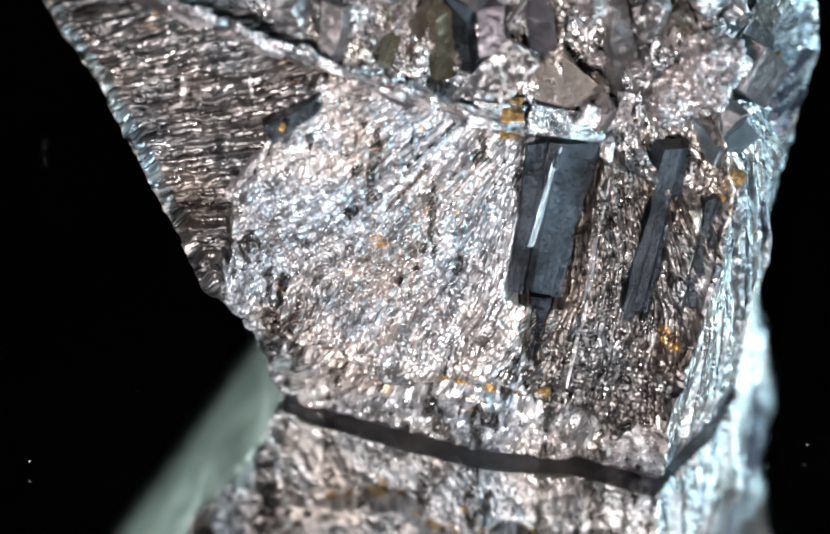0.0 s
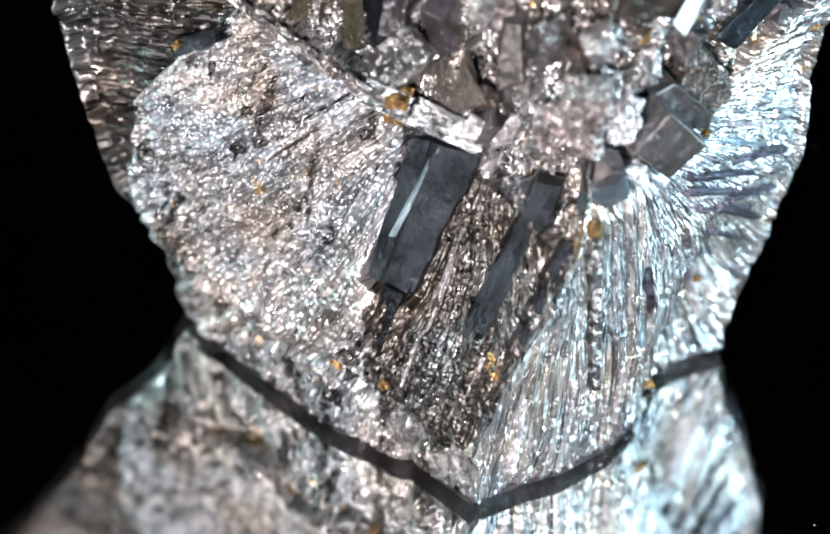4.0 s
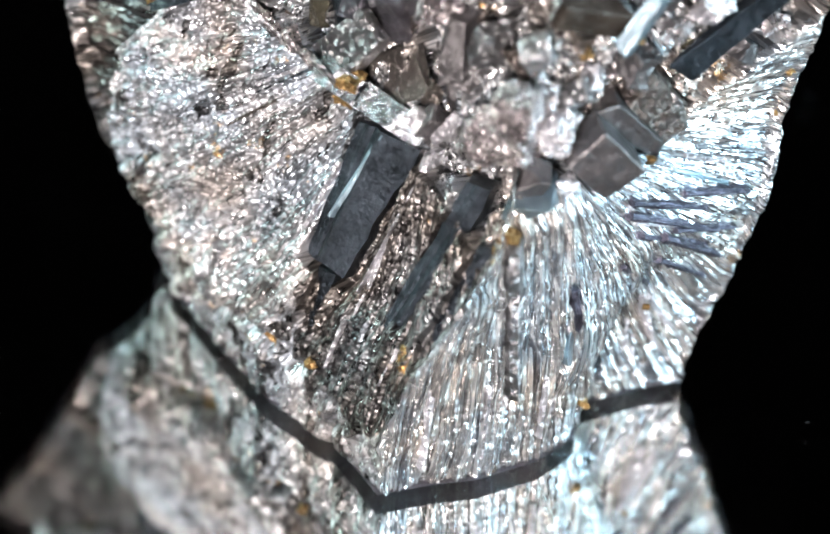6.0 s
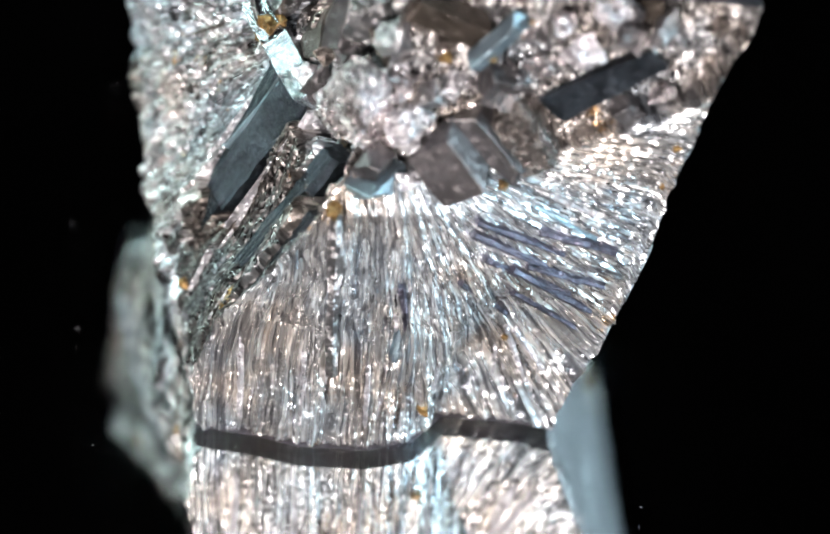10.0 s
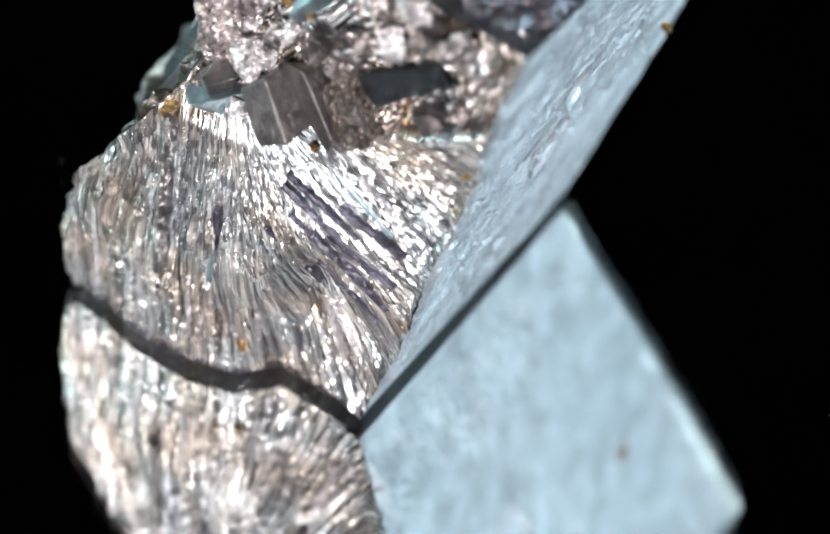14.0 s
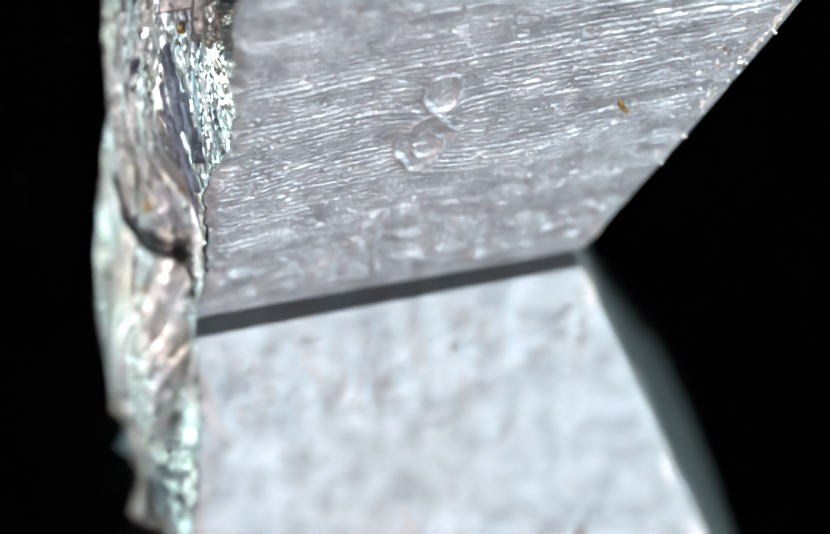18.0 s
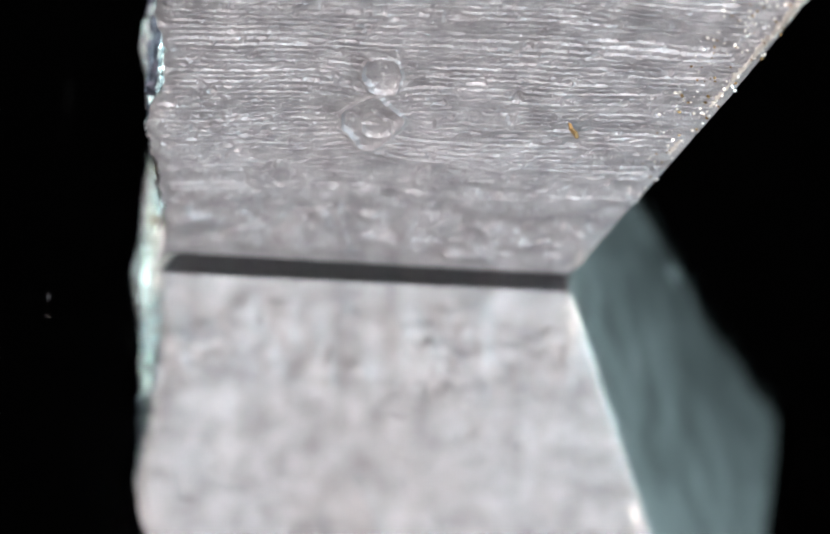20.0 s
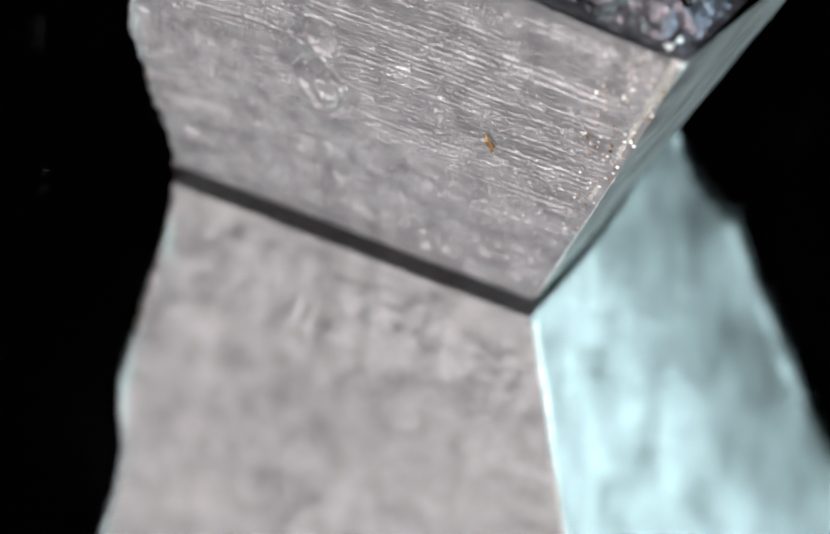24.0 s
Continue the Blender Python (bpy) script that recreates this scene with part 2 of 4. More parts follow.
def foot_shift(foot, u):
    """How far the foot line swings from the straight line between its ends."""
    f = np.array(foot, float)
    s = (f - f[0]) @ (f[-1] - f[0]) / np.sum((f[-1] - f[0]) ** 2)
    line = np.stack([np.interp(u, s, f[:, k]) for k in (0, 1)], -1)
    return line - (f[0] + (f[-1] - f[0]) * u[:, None])


def common(p):
    """Unevenness shared by all faces, so that their seams meet."""
    out = np.zeros_like(p)
    for k in range(3):
        for f, a in ((0.35, 0.3), (0.9, 0.20), (2.2, 0.10), (5.0, 0.03)):
            out[..., k] += a * vnoise(p[..., 0] * f + 31 * k, p[..., 1] * f, p[..., 2] * f, k + 3)
    out[..., 2] *= smooth(0, 1.5, p[..., 2])
    cast = smooth(8, -2, p[..., 0]) * smooth(-5, 3, p[..., 1])
    return out * (1 - 0.88 * cast)[..., None]


def face_patch(name, a, b, nu, nv, relief, bulge, mat, parent, label="", calm=1.0, foot=None, grain=None, cave=None, flat=True, ease=None):
    u = np.linspace(0, 1, nu)[None, :, None]
    v = np.linspace(0, 1, nv)
    pa, pb = along(a, v)[:, None, :], along(b, v)[:, None, :]
    if ease:
        # the ragged edge lines show only close to the edges of this face
        sa, sb = (q[:1] + (q[-1:] - q[:1]) * v[:, None, None] for q in (pa, pb))
        p = sa + (sb - sa) * u + (pa - sa) * (1 - smooth(0, ease, u)) + (pb - sb) * smooth(1 - ease, 1, u)
    else:
        p = pa + (pb - pa) * u
    if foot:
        fade = 1 - smooth(5, 15, p[..., 2:3])
        p[..., :2] += foot_shift(foot, u[0, :, 0])[None] * fade
    n = np.cross(np.gradient(p, axis=1), np.gradient(p, axis=0))
    n /= np.linalg.norm(n, axis=2, keepdims=True)
    p = p + n * bulge(p)[..., None]
    width = np.linalg.norm(pb - pa, axis=2)
    seam = smooth(0, 0.8, np.minimum(u[..., 0], 1 - u[..., 0]) * width)
    q = p + common(p) * (calm + (1 - calm) * (1 - seam))[..., None] + n * (relief(p) * seam)[..., None]
    i = np.arange(nu * nv).reshape(nv, nu)
    faces = np.stack([i[:-1, :-1], i[:-1, 1:], i[1:, 1:], i[1:, :-1]], -1).reshape(-1, 4)
    ob = link_mesh(name, (q.reshape(-1, 3) * MM).tolist(), faces.tolist(), mat, parent, label, flat)
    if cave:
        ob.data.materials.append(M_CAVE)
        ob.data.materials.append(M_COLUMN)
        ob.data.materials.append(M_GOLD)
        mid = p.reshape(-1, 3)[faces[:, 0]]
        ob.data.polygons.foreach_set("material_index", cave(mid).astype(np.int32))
    if grain:
        uv = np.stack(grain(p), -1).reshape(-1, 2)[faces.reshape(-1)]
        ob.data.uv_layers.new(name="grain").data.foreach_set("uv", uv.astype(np.float32).ravel())
    return ob


def cells(x, y, seed, tilt=1.0):
    """Height of a crust of small tilted plates, about one unit across."""
    ix, iy = np.floor(x), np.floor(y)
    best = np.full(x.shape, 9.0)
    out = np.zeros(x.shape)
    for a in (-1, 0, 1):
        for b in (-1, 0, 1):
            cx, cy = ix + a, iy + b
            px = cx + hashed(cx, cy, cx * 0, seed)
            py = cy + hashed(cx, cy, cx * 0, seed + 1)
            dx, dy = x - px, y - py
            d = dx * dx + dy * dy
            h = hashed(cx, cy, cx * 0, seed + 2) - 0.5 + tilt * (dx * (hashed(cx, cy, cx * 0, seed + 3) - 0.5) + dy * (hashed(cx, cy, cx * 0, seed + 4) - 0.5))
            out = np.where(d < best, h, out)
            best = np.minimum(d, best)
    return out


def beads(x, y, seed, low=0.55):
    """Height of a crust of rounded grains, about one unit across; long ones where the grain is stretched."""
    ix, iy = np.floor(x), np.floor(y)
    out = np.zeros(x.shape)
    for a in (-1, 0, 1):
        for b in (-1, 0, 1):
            cx, cy = ix + a, iy + b
            zero = cx * 0
            dx = x - cx - 0.2 - 0.6 * hashed(cx, cy, zero, seed)
            dy = y - cy - 0.2 - 0.6 * hashed(cx, cy, zero, seed + 1)
            size = low + (1 - low) * hashed(cx, cy, zero, seed + 2)
            h = np.sqrt(np.maximum(0.49 * size * size - dx * dx - dy * dy, 0)) * (0.5 + hashed(cx, cy, zero, seed + 3))
            out = np.maximum(out, h)
    return out


def needles(c, run, seed, deep=0.5):
    """Height of long parallel needles, one unit wide across c, that rise and sink along run."""
    c = c + 0.10 * vnoise(c * 0.35, run * 0.6, 0, seed)
    i = np.floor(c)
    f = c - i
    own = hashed(i, i * 0, i * 0, seed + 1)
    wave = vnoise(i * 7.31, run + own * 9, 0, seed + 2)
    return (0.35 + 0.65 * own) * (1 - (2 * f - 1) ** 2) * (0.75 + 0.25 * wave) + deep * wave


def bump(x, z, cx, cz, rx, rz):
    return np.exp(-((x - cx) / rx) ** 2 - ((z - cz) / rz) ** 2)


def wedge_line(x):
    """Height of the long ridge that parts the lower front from the cavity."""
    return 18.2 - 0.33 * (x - 3) - 0.10 * np.minimum(x + 2, 0)


def front_bulge(p):
    x, z = p[..., 0], p[..., 2]
    return 0.8 * bump(x, z, -7.5, 14, 5, 4) - 0.8 * bump(x, z, 3, 14, 4, 3.5) - 1.0 * bump(x, z, 9.0, 11.5, 2.6, 5) - 1.4 * bump(x, z, -3.5, 9.2, 5.5, 3) + 0.35 * bump(x, z, -1, 4.7, 5, 1.6)


def front_polar(p):
    """Angle and distance, in millimetres, about the fan of needles on the front."""
    x, z = p[..., 0], p[..., 2]
    dx, dz = x - 6.5 - 0.25 * np.minimum(z - 10, 0), z - 25
    return np.arctan2(dz, dx) * 16, np.hypot(dx, dz)


def front_grain(p):
    """Grain across and along: long in the fan and the ridges, even in the crust."""
    ang, r = front_polar(p)
    x, z = p[..., 0], p[..., 2]
    n = vnoise(x * 0.6, z * 0.6, 0, 242)
    u, v = ang, r * 0.32
    for where, a, b in ((x + n < -9, x * 0.7, z * 0.7), ((z - 0.25 * x + 2 * n > 13.5) & (x < 2), ang, r * 0.2), (x + 0.15 * (z - 12) + n > 3, ang, r * 0.45), (z + 0.12 * x + n < 4.5, ang, r * 0.33), (rim_share(x, z) > 0.5, z * 0.9 - 0.2 * x, x * 0.2), (z > wedge_line(x), x, z)):
        u, v = np.where(where, a, u), np.where(where, b, v)
    return u, v


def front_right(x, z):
    """Share of the upright ridges round the dark blades, coloured for tarnish and self-shadow."""
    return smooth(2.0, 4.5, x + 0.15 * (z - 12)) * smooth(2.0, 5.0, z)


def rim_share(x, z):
    """Share of the coarse rim on the far left of the front, its shade put into the colour."""
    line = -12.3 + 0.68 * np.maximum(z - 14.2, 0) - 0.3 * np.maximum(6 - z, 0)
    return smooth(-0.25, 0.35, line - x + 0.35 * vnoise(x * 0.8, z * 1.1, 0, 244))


def lip_height(x, z):
    """Height along the wandering lip low on the front."""
    return z + 0.9 * vnoise(x * 0.45, 0, 0, 247) + 0.35 * vnoise(x * 1.7, z * 0.5, 0, 248)


def underside_share(x, z):
    """Share of the amber crust under the overhang low on the front."""
    lip = lip_height(x, z)
    return smooth(3.3, 3.7, lip) * (1 - smooth(4.05, 4.3, lip)) * smooth(-9.5, -8, x) * (1 - smooth(5, 6.5, x))


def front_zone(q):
    """0 for the bright crust, 1 for the cavity, 2 for the ridges and rim toned dark for tarnish and shade."""
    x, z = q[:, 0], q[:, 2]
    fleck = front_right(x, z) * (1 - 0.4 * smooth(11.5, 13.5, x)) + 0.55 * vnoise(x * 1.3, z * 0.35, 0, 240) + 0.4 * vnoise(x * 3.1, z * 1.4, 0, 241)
    # shade of the turned-away rim as dark colour; a few more flecks towards the foot
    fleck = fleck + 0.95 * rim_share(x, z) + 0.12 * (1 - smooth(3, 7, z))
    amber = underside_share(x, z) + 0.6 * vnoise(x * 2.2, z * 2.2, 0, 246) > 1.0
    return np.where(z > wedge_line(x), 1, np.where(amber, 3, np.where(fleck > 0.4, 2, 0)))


def strip(x, z, x0, z0, x1, z1, half):
    """A soft-edged long strip from one point of the face to another: 1 inside, 0 outside."""
    dx, dz = x1 - x0, z1 - z0
    n = math.hypot(dx, dz)
    t = ((x - x0) * dx + (z - z0) * dz) / n
    d = np.abs((x - x0) * dz - (z - z0) * dx) / n
    return (1 - smooth(half * 0.8, half * 1.15, d)) * smooth(-0.4, 0.1, t) * (1 - smooth(n - 0.1, n + 0.4, t))


def front_relief(p):
    x, y, z = p[..., 0], p[..., 1], p[..., 2]
    ang, r = front_polar(p)
    up = smooth(-0.2, 0.5, z - wedge_line(x))
    # left and middle: a fan of rays strung with small round grains, lumpier towards the left
    stripe = smooth(10, 16, z - 0.25 * x)
    fine = 0.14 * beads(ang * 3.9, r * 2.7, 20)
    lumps = 0.60 * beads(x * 1.6, z * 1.5, 18) + 0.32 * beads(x * 3.0, z * 2.9, 19)
    rays = 0.35 * vnoise(ang * 0.5, r * 0.10, 0, 11) + 0.26 * needles(ang * 0.8, r * 0.12, 12) + 0.13 * needles(ang * 2.1, r * 0.2, 16) * (0.55 + 0.45 * stripe)
    rays = rays + fine + lumps * smooth(3, -4, x) * (1 - 0.35 * stripe)
    # around the dark blades: long upright ridges
    s = ang
    columns = 0.35 * vnoise(s * 0.7, z * 0.06, 0, 81) + 0.45 * needles(s * 0.9, z * 0.10, 82, 0.6) + 0.12 * needles(s * 2.4, z * 0.3, 86) + 0.12 * beads(s * 4.2, z * 3.6, 90)
    right = front_right(x, z)
    # rim on the far left: coarse level needles
    level = 0.55 * needles(z * 1.1 - 0.25 * x, x * 0.2, 94, 0.7) + 0.12 * needles(z * 3.0 - 0.6 * x, x * 0.5, 98) + 0.20 * beads(z * 2.2 - 0.5 * x, x * 1.3, 99) - 0.6
    left = rim_share(x, z)
    # upright stubs along the foot
    stubs = 0.28 * needles(ang * 1.2, z * 0.3, 102, 0.6) + 0.55 * beads(ang * 1.3, z * 0.6, 106, 0.35) + 0.13 * beads(x * 4.2, z * 3.4, 107)
    foot = 1 - smooth(2.5, 6.5, z + 0.12 * x)
    low = rays * (1 - right) + columns * right
    low = low * (1 - left) + level * left
    low = low * (1 - foot) + stubs * foot
    lip = lip_height(x, z)
    low = low - 0.9 * strip(x, z, 5.4, 17.4, 4.3, 9.8, 1.7) - 0.7 * strip(x, z, 11.1, 17.2, 9.4, 9.8, 0.7) - 0.6 * strip(x, z, 13.2, 14.8, 12.2, 9.2, 0.5) - 0.5 * strip(x, z, 4.6, 10, 4.2, 6.6, 0.5) - 0.8 * smooth(2.9, 3.8, lip) * (1 - smooth(4.0, 4.7, lip)) * smooth(-10, -8, x) * (1 - smooth(4, 7, x))
    cave = -1.3 + 1.6 * cells(x * 0.4 + 0.2 * z, z * 0.3, 50, 1.3) + 0.5 * cells(x * 1.1, z * 0.8 + 0.3 * x, 53, 1.2) + (0.45 * beads(x * 1.6, z * 1.5, 56) + 0.20 * beads(x * 3.4, z * 3.2, 57)) * (0.35 + 0.65 * smooth(-0.2, 0.4, vnoise(x * 0.35, z * 0.35, 0, 58)))
    return low * (1 - up) + cave * up - 0.35


def needle_bulge(p):
    y, z = p[..., 1], p[..., 2]
    return 0.3 * bump(y, z, 0.0, 9, 3.0, 6)


def needle_polar(p):
    """Across and along the needles, in millimetres: a fan on one side, upright on the other."""
    y, z = p[..., 1], p[..., 2]
    dy, dz = y + 9.5, z - 20.5
    fan = np.arctan2(np.where(dy > 0, dz, -20.5), np.maximum(dy, 0)) * 14
    upright = -22.0 + dy * (1 + 0.25 * smooth(5, 18, z))
    return np.where(dy > 0, fan, upright), np.where(dy > 0, np.hypot(dy, dz), 20.5 - z)


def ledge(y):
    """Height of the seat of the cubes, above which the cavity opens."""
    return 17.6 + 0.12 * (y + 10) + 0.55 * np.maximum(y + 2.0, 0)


def needle_grain(p):
    ang, r = needle_polar(p)
    y, z = p[..., 1], p[..., 2]
    up = smooth(0, 0.8, z - ledge(y))
    return np.where(up > 0.5, y, ang), np.where(up > 0.5, z, np.where(z + 1.5 * vnoise(y * 1.5, z * 0.3, 0, 243) < 9, r * 0.055, r * 0.2))


def needle_relief(p):
    x, y, z = p[..., 0], p[..., 1], p[..., 2]
    ang, r = needle_polar(p)
    up = smooth(-0.2, 0.4, z - ledge(y))
    ridge = 0.55 * vnoise(ang * 0.32, r * 0.05, 0, 21) + 0.30 * needles(ang * 0.9, r * 0.08, 22, 0.5) + 0.14 * needles(ang * 2.9, r * 0.16, 26, 0.4) + 0.15 * beads(ang * 3.6, r * 1.5, 30, 0.35) * (0.4 + 0.6 * smooth(-0.3, 0.4, vnoise(y * 0.4, z * 0.4, 0, 31)))
    foot = 1 - smooth(3.5, 8.5, z)
    stubs = 0.26 * needles(ang * 1.1, z * 0.06, 110, 0.5) + 0.18 * needles(ang * 2.9, z * 0.12, 114, 0.4) + 0.24 * beads(ang * 3.2, z * 1.7, 118, 0.35)
    ridge = ridge * (1 - foot) + stubs * foot
    ridge = ridge - 0.5 * strip(y, z, -9.2, 12.0, -9.9, 6.5, 0.35) - 0.3 * strip(y, z, -12.8, 16.5, -12.9, 5, 0.4)
    cave = -1.2 + 1.4 * cells(y * 0.4, z * 0.45, 60, 1.3) + 0.5 * cells(y * 1.2, z * 1.2, 63, 1.2) + 0.40 * beads(y * 1.7, z * 1.6, 66) + 0.18 * beads(y * 3.6, z * 3.4, 67)
    return ridge * (1 - up) + cave * up - 0.35


def cast_bulge(p):
    x, z = p[..., 0], p[..., 2]
    return 0.5 * bump(x, z, 0, 13, 9, 9)


def cast_relief(p):
    x, y, z = p[..., 0], p[..., 1], p[..., 2]
    # two frozen bubbles part the flow lines
    wob = 0.45 * vnoise(x * 1.1, 0, z * 1.1, 43)
    d1 = np.hypot((x - 7.0 + wob) / 1.0, (z - 18.3 + wob) / 1.5)
    d2 = np.hypot((x - 7.2 - wob) / 1.4, (z - 13.9 + wob) / 2.3)
    d3 = np.hypot((x - 6.8 + wob) / 0.7, (z - 13.6 - wob) / 1.1)
    seam = np.exp(-((x - 7.4 - 0.7 * vnoise(0, 0, z * 0.5, 44)) / 0.2) ** 2) * smooth(12, 10, z)
    part_flow = 0.65 * np.exp(-((x - 7.2) / 1.6) ** 2) * np.exp(-((z - 14.5) / 5) ** 2) * np.tanh((z - 14.5) * 1.5)
    w = z + 0.5 * vnoise(x * 0.10, 0, z * 0.12, 31) + 0.08 * vnoise(x * 0.45, 0, z * 0.5, 33) + 0.03 * x + part_flow
    k = w * 2.3 + 0.07 * vnoise(x * 0.9, 0, z * 1.5, 34)
    saw = k % 1
    lines = (0.75 + 0.35 * vnoise(x * 0.35, 0, z * 1.2, 45)) * np.where(saw < 0.75, saw / 0.75, (1 - saw) / 0.25) * (0.5 + 0.5 * hashed(np.floor(k), np.floor(k) * 0, np.floor(k) * 0, 38))
    keep = smooth(4.0, 8.0, z + 2 * vnoise(x * 0.4, 0, z * 0.4, 35)) * smooth(0.8, 1.2, d1) * smooth(0.8, 1.2, d2)
    rims = 0.14 * (np.exp(-((d1 - 1) / 0.13) ** 2) + np.exp(-((d2 - 1) / 0.10) ** 2) + 0.8 * np.exp(-((d3 - 1) / 0.16) ** 2))
    low = 0.16 * vnoise(x * 0.8, 0, z * 0.8, 36) + 0.09 * vnoise(x * 2, 0, z * 2, 37) + 0.10 * beads(x * 1.1, z * 0.9, 122) + 0.12 * seam
    pits = -0.10 * smooth(0.62, 0.8, vnoise(x * 1.6, 0, z * 1.6, 39)) + 0.06 * smooth(0.7, 0.85, vnoise(x * 2.6, 3, z * 2.6, 40))
    crust = 0.14 * beads(x * 2.4, z * 2.4, 126) * smooth(-8, -12, x + 0.15 * (27 - z)) * smooth(12, 20, z)
    swell = 0.10 * vnoise(x * 0.13, 0, z * 0.9, 47) + 0.07 * vnoise(x * 0.35, 0, z * 0.5, 49)
    pimples = swell + 0.035 * smooth(0.55, 0.85, vnoise(x * 3.2, 7, z * 3.2, 46)) + 0.05 * beads(x * 2.2, z * 2.0, 48) * smooth(9, 5, z)
    hollow = -0.07 * (1 - smooth(0.75, 1.0, d2)) - 0.06 * (1 - smooth(0.75, 1.0, d1))
    return smooth(0, 2.0, z) * (hollow + pimples + 0.11 * lines * keep + low * (1 - keep) * smooth(9, 6, z) + rims * smooth(0, 8, z) + pits + crust + 0.03 * vnoise(x * 5, y * 5, z * 5, 32))


def side_relief(p):
    return 0.03 * vnoise(p[..., 0] * 0.5, p[..., 1] * 0.5, p[..., 2] * 0.5, 41) + 0.02 * vnoise(p[..., 0] * 2, p[..., 1] * 2, p[..., 2] * 2, 42)


def side_bulge(p):
    """The cast side is slightly rounded."""
    rim = 4.5 + 0.385 * p[..., 2]
    u = np.clip((rim - p[..., 1]) / (rim + 14.3), 0, 1)
    return 3.0 * u * (1 - u)


def build_chunk():
    chunk = tagged(new("metal_chunk"), "broken silvery metal chunk with coarse needle crystals standing on a mirror", "metal chunk")
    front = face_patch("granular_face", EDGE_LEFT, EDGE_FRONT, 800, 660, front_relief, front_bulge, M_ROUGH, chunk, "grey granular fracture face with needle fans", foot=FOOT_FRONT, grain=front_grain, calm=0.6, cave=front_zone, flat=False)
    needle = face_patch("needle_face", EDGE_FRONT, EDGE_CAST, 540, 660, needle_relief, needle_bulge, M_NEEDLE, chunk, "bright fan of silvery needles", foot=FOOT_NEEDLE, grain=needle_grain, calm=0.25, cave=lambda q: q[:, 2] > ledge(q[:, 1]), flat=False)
    cast = face_patch("cast_face", EDGE_CAST, EDGE_BACK, 420, 440, cast_relief, cast_bulge, M_CAST, chunk, "flat grey cast face with fine wavy lines", calm=0.06, flat=False, ease=0.3)
    face_patch("side_face", EDGE_BACK, EDGE_LEFT, 120, 160, side_relief, side_bulge, M_SIDE, chunk, "smooth pale bluish cast side", calm=0.04, flat=False, ease=0.4)
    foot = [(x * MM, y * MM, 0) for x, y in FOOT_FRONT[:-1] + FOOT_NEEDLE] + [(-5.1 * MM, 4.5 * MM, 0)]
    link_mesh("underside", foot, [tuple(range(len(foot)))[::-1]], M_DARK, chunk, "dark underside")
    top_surface(chunk)
    slivers(front, needle)
    blades(front, needle, cast)
    crystals(chunk, cast)
    return chunk


def top_surface(chunk):
    """Rough dark top that rises inwards from the upper rim."""
    rim = [along(e, np.array([1.0]))[0] for e in (EDGE_LEFT, EDGE_FRONT, EDGE_CAST, EDGE_BACK)]
    n = 90
    s = np.linspace(0, 1, n)
    a = rim[0] + (rim[1] - rim[0]) * s[:, None]
    b = rim[3] + (rim[2] - rim[3]) * s[:, None]
    p = b[None] + (a - b)[None] * s[:, None, None]
    inner = np.minimum(np.minimum(s[:, None], 1 - s[:, None]), np.minimum(s[None], 1 - s[None])) * 2
    x, y = p[..., 0], p[..., 1]
    p[..., 2] += 4 * smooth(0, 0.8, inner) + (1.5 * cells(x * 0.4, y * 0.4, 70, 1.2) + 0.5 * cells(x * 1.5, y * 1.5, 73, 1.2)) * smooth(0, 0.15, inner)
    i = np.arange(n * n).reshape(n, n)
    faces = np.stack([i[:-1, :-1], i[1:, :-1], i[1:, 1:], i[:-1, 1:]], -1).reshape(-1, 4)
    link_mesh("top_face", ((p + common(p) * 0).reshape(-1, 3) * MM).tolist(), faces.tolist(), M_DARK, chunk, "dark rough top")


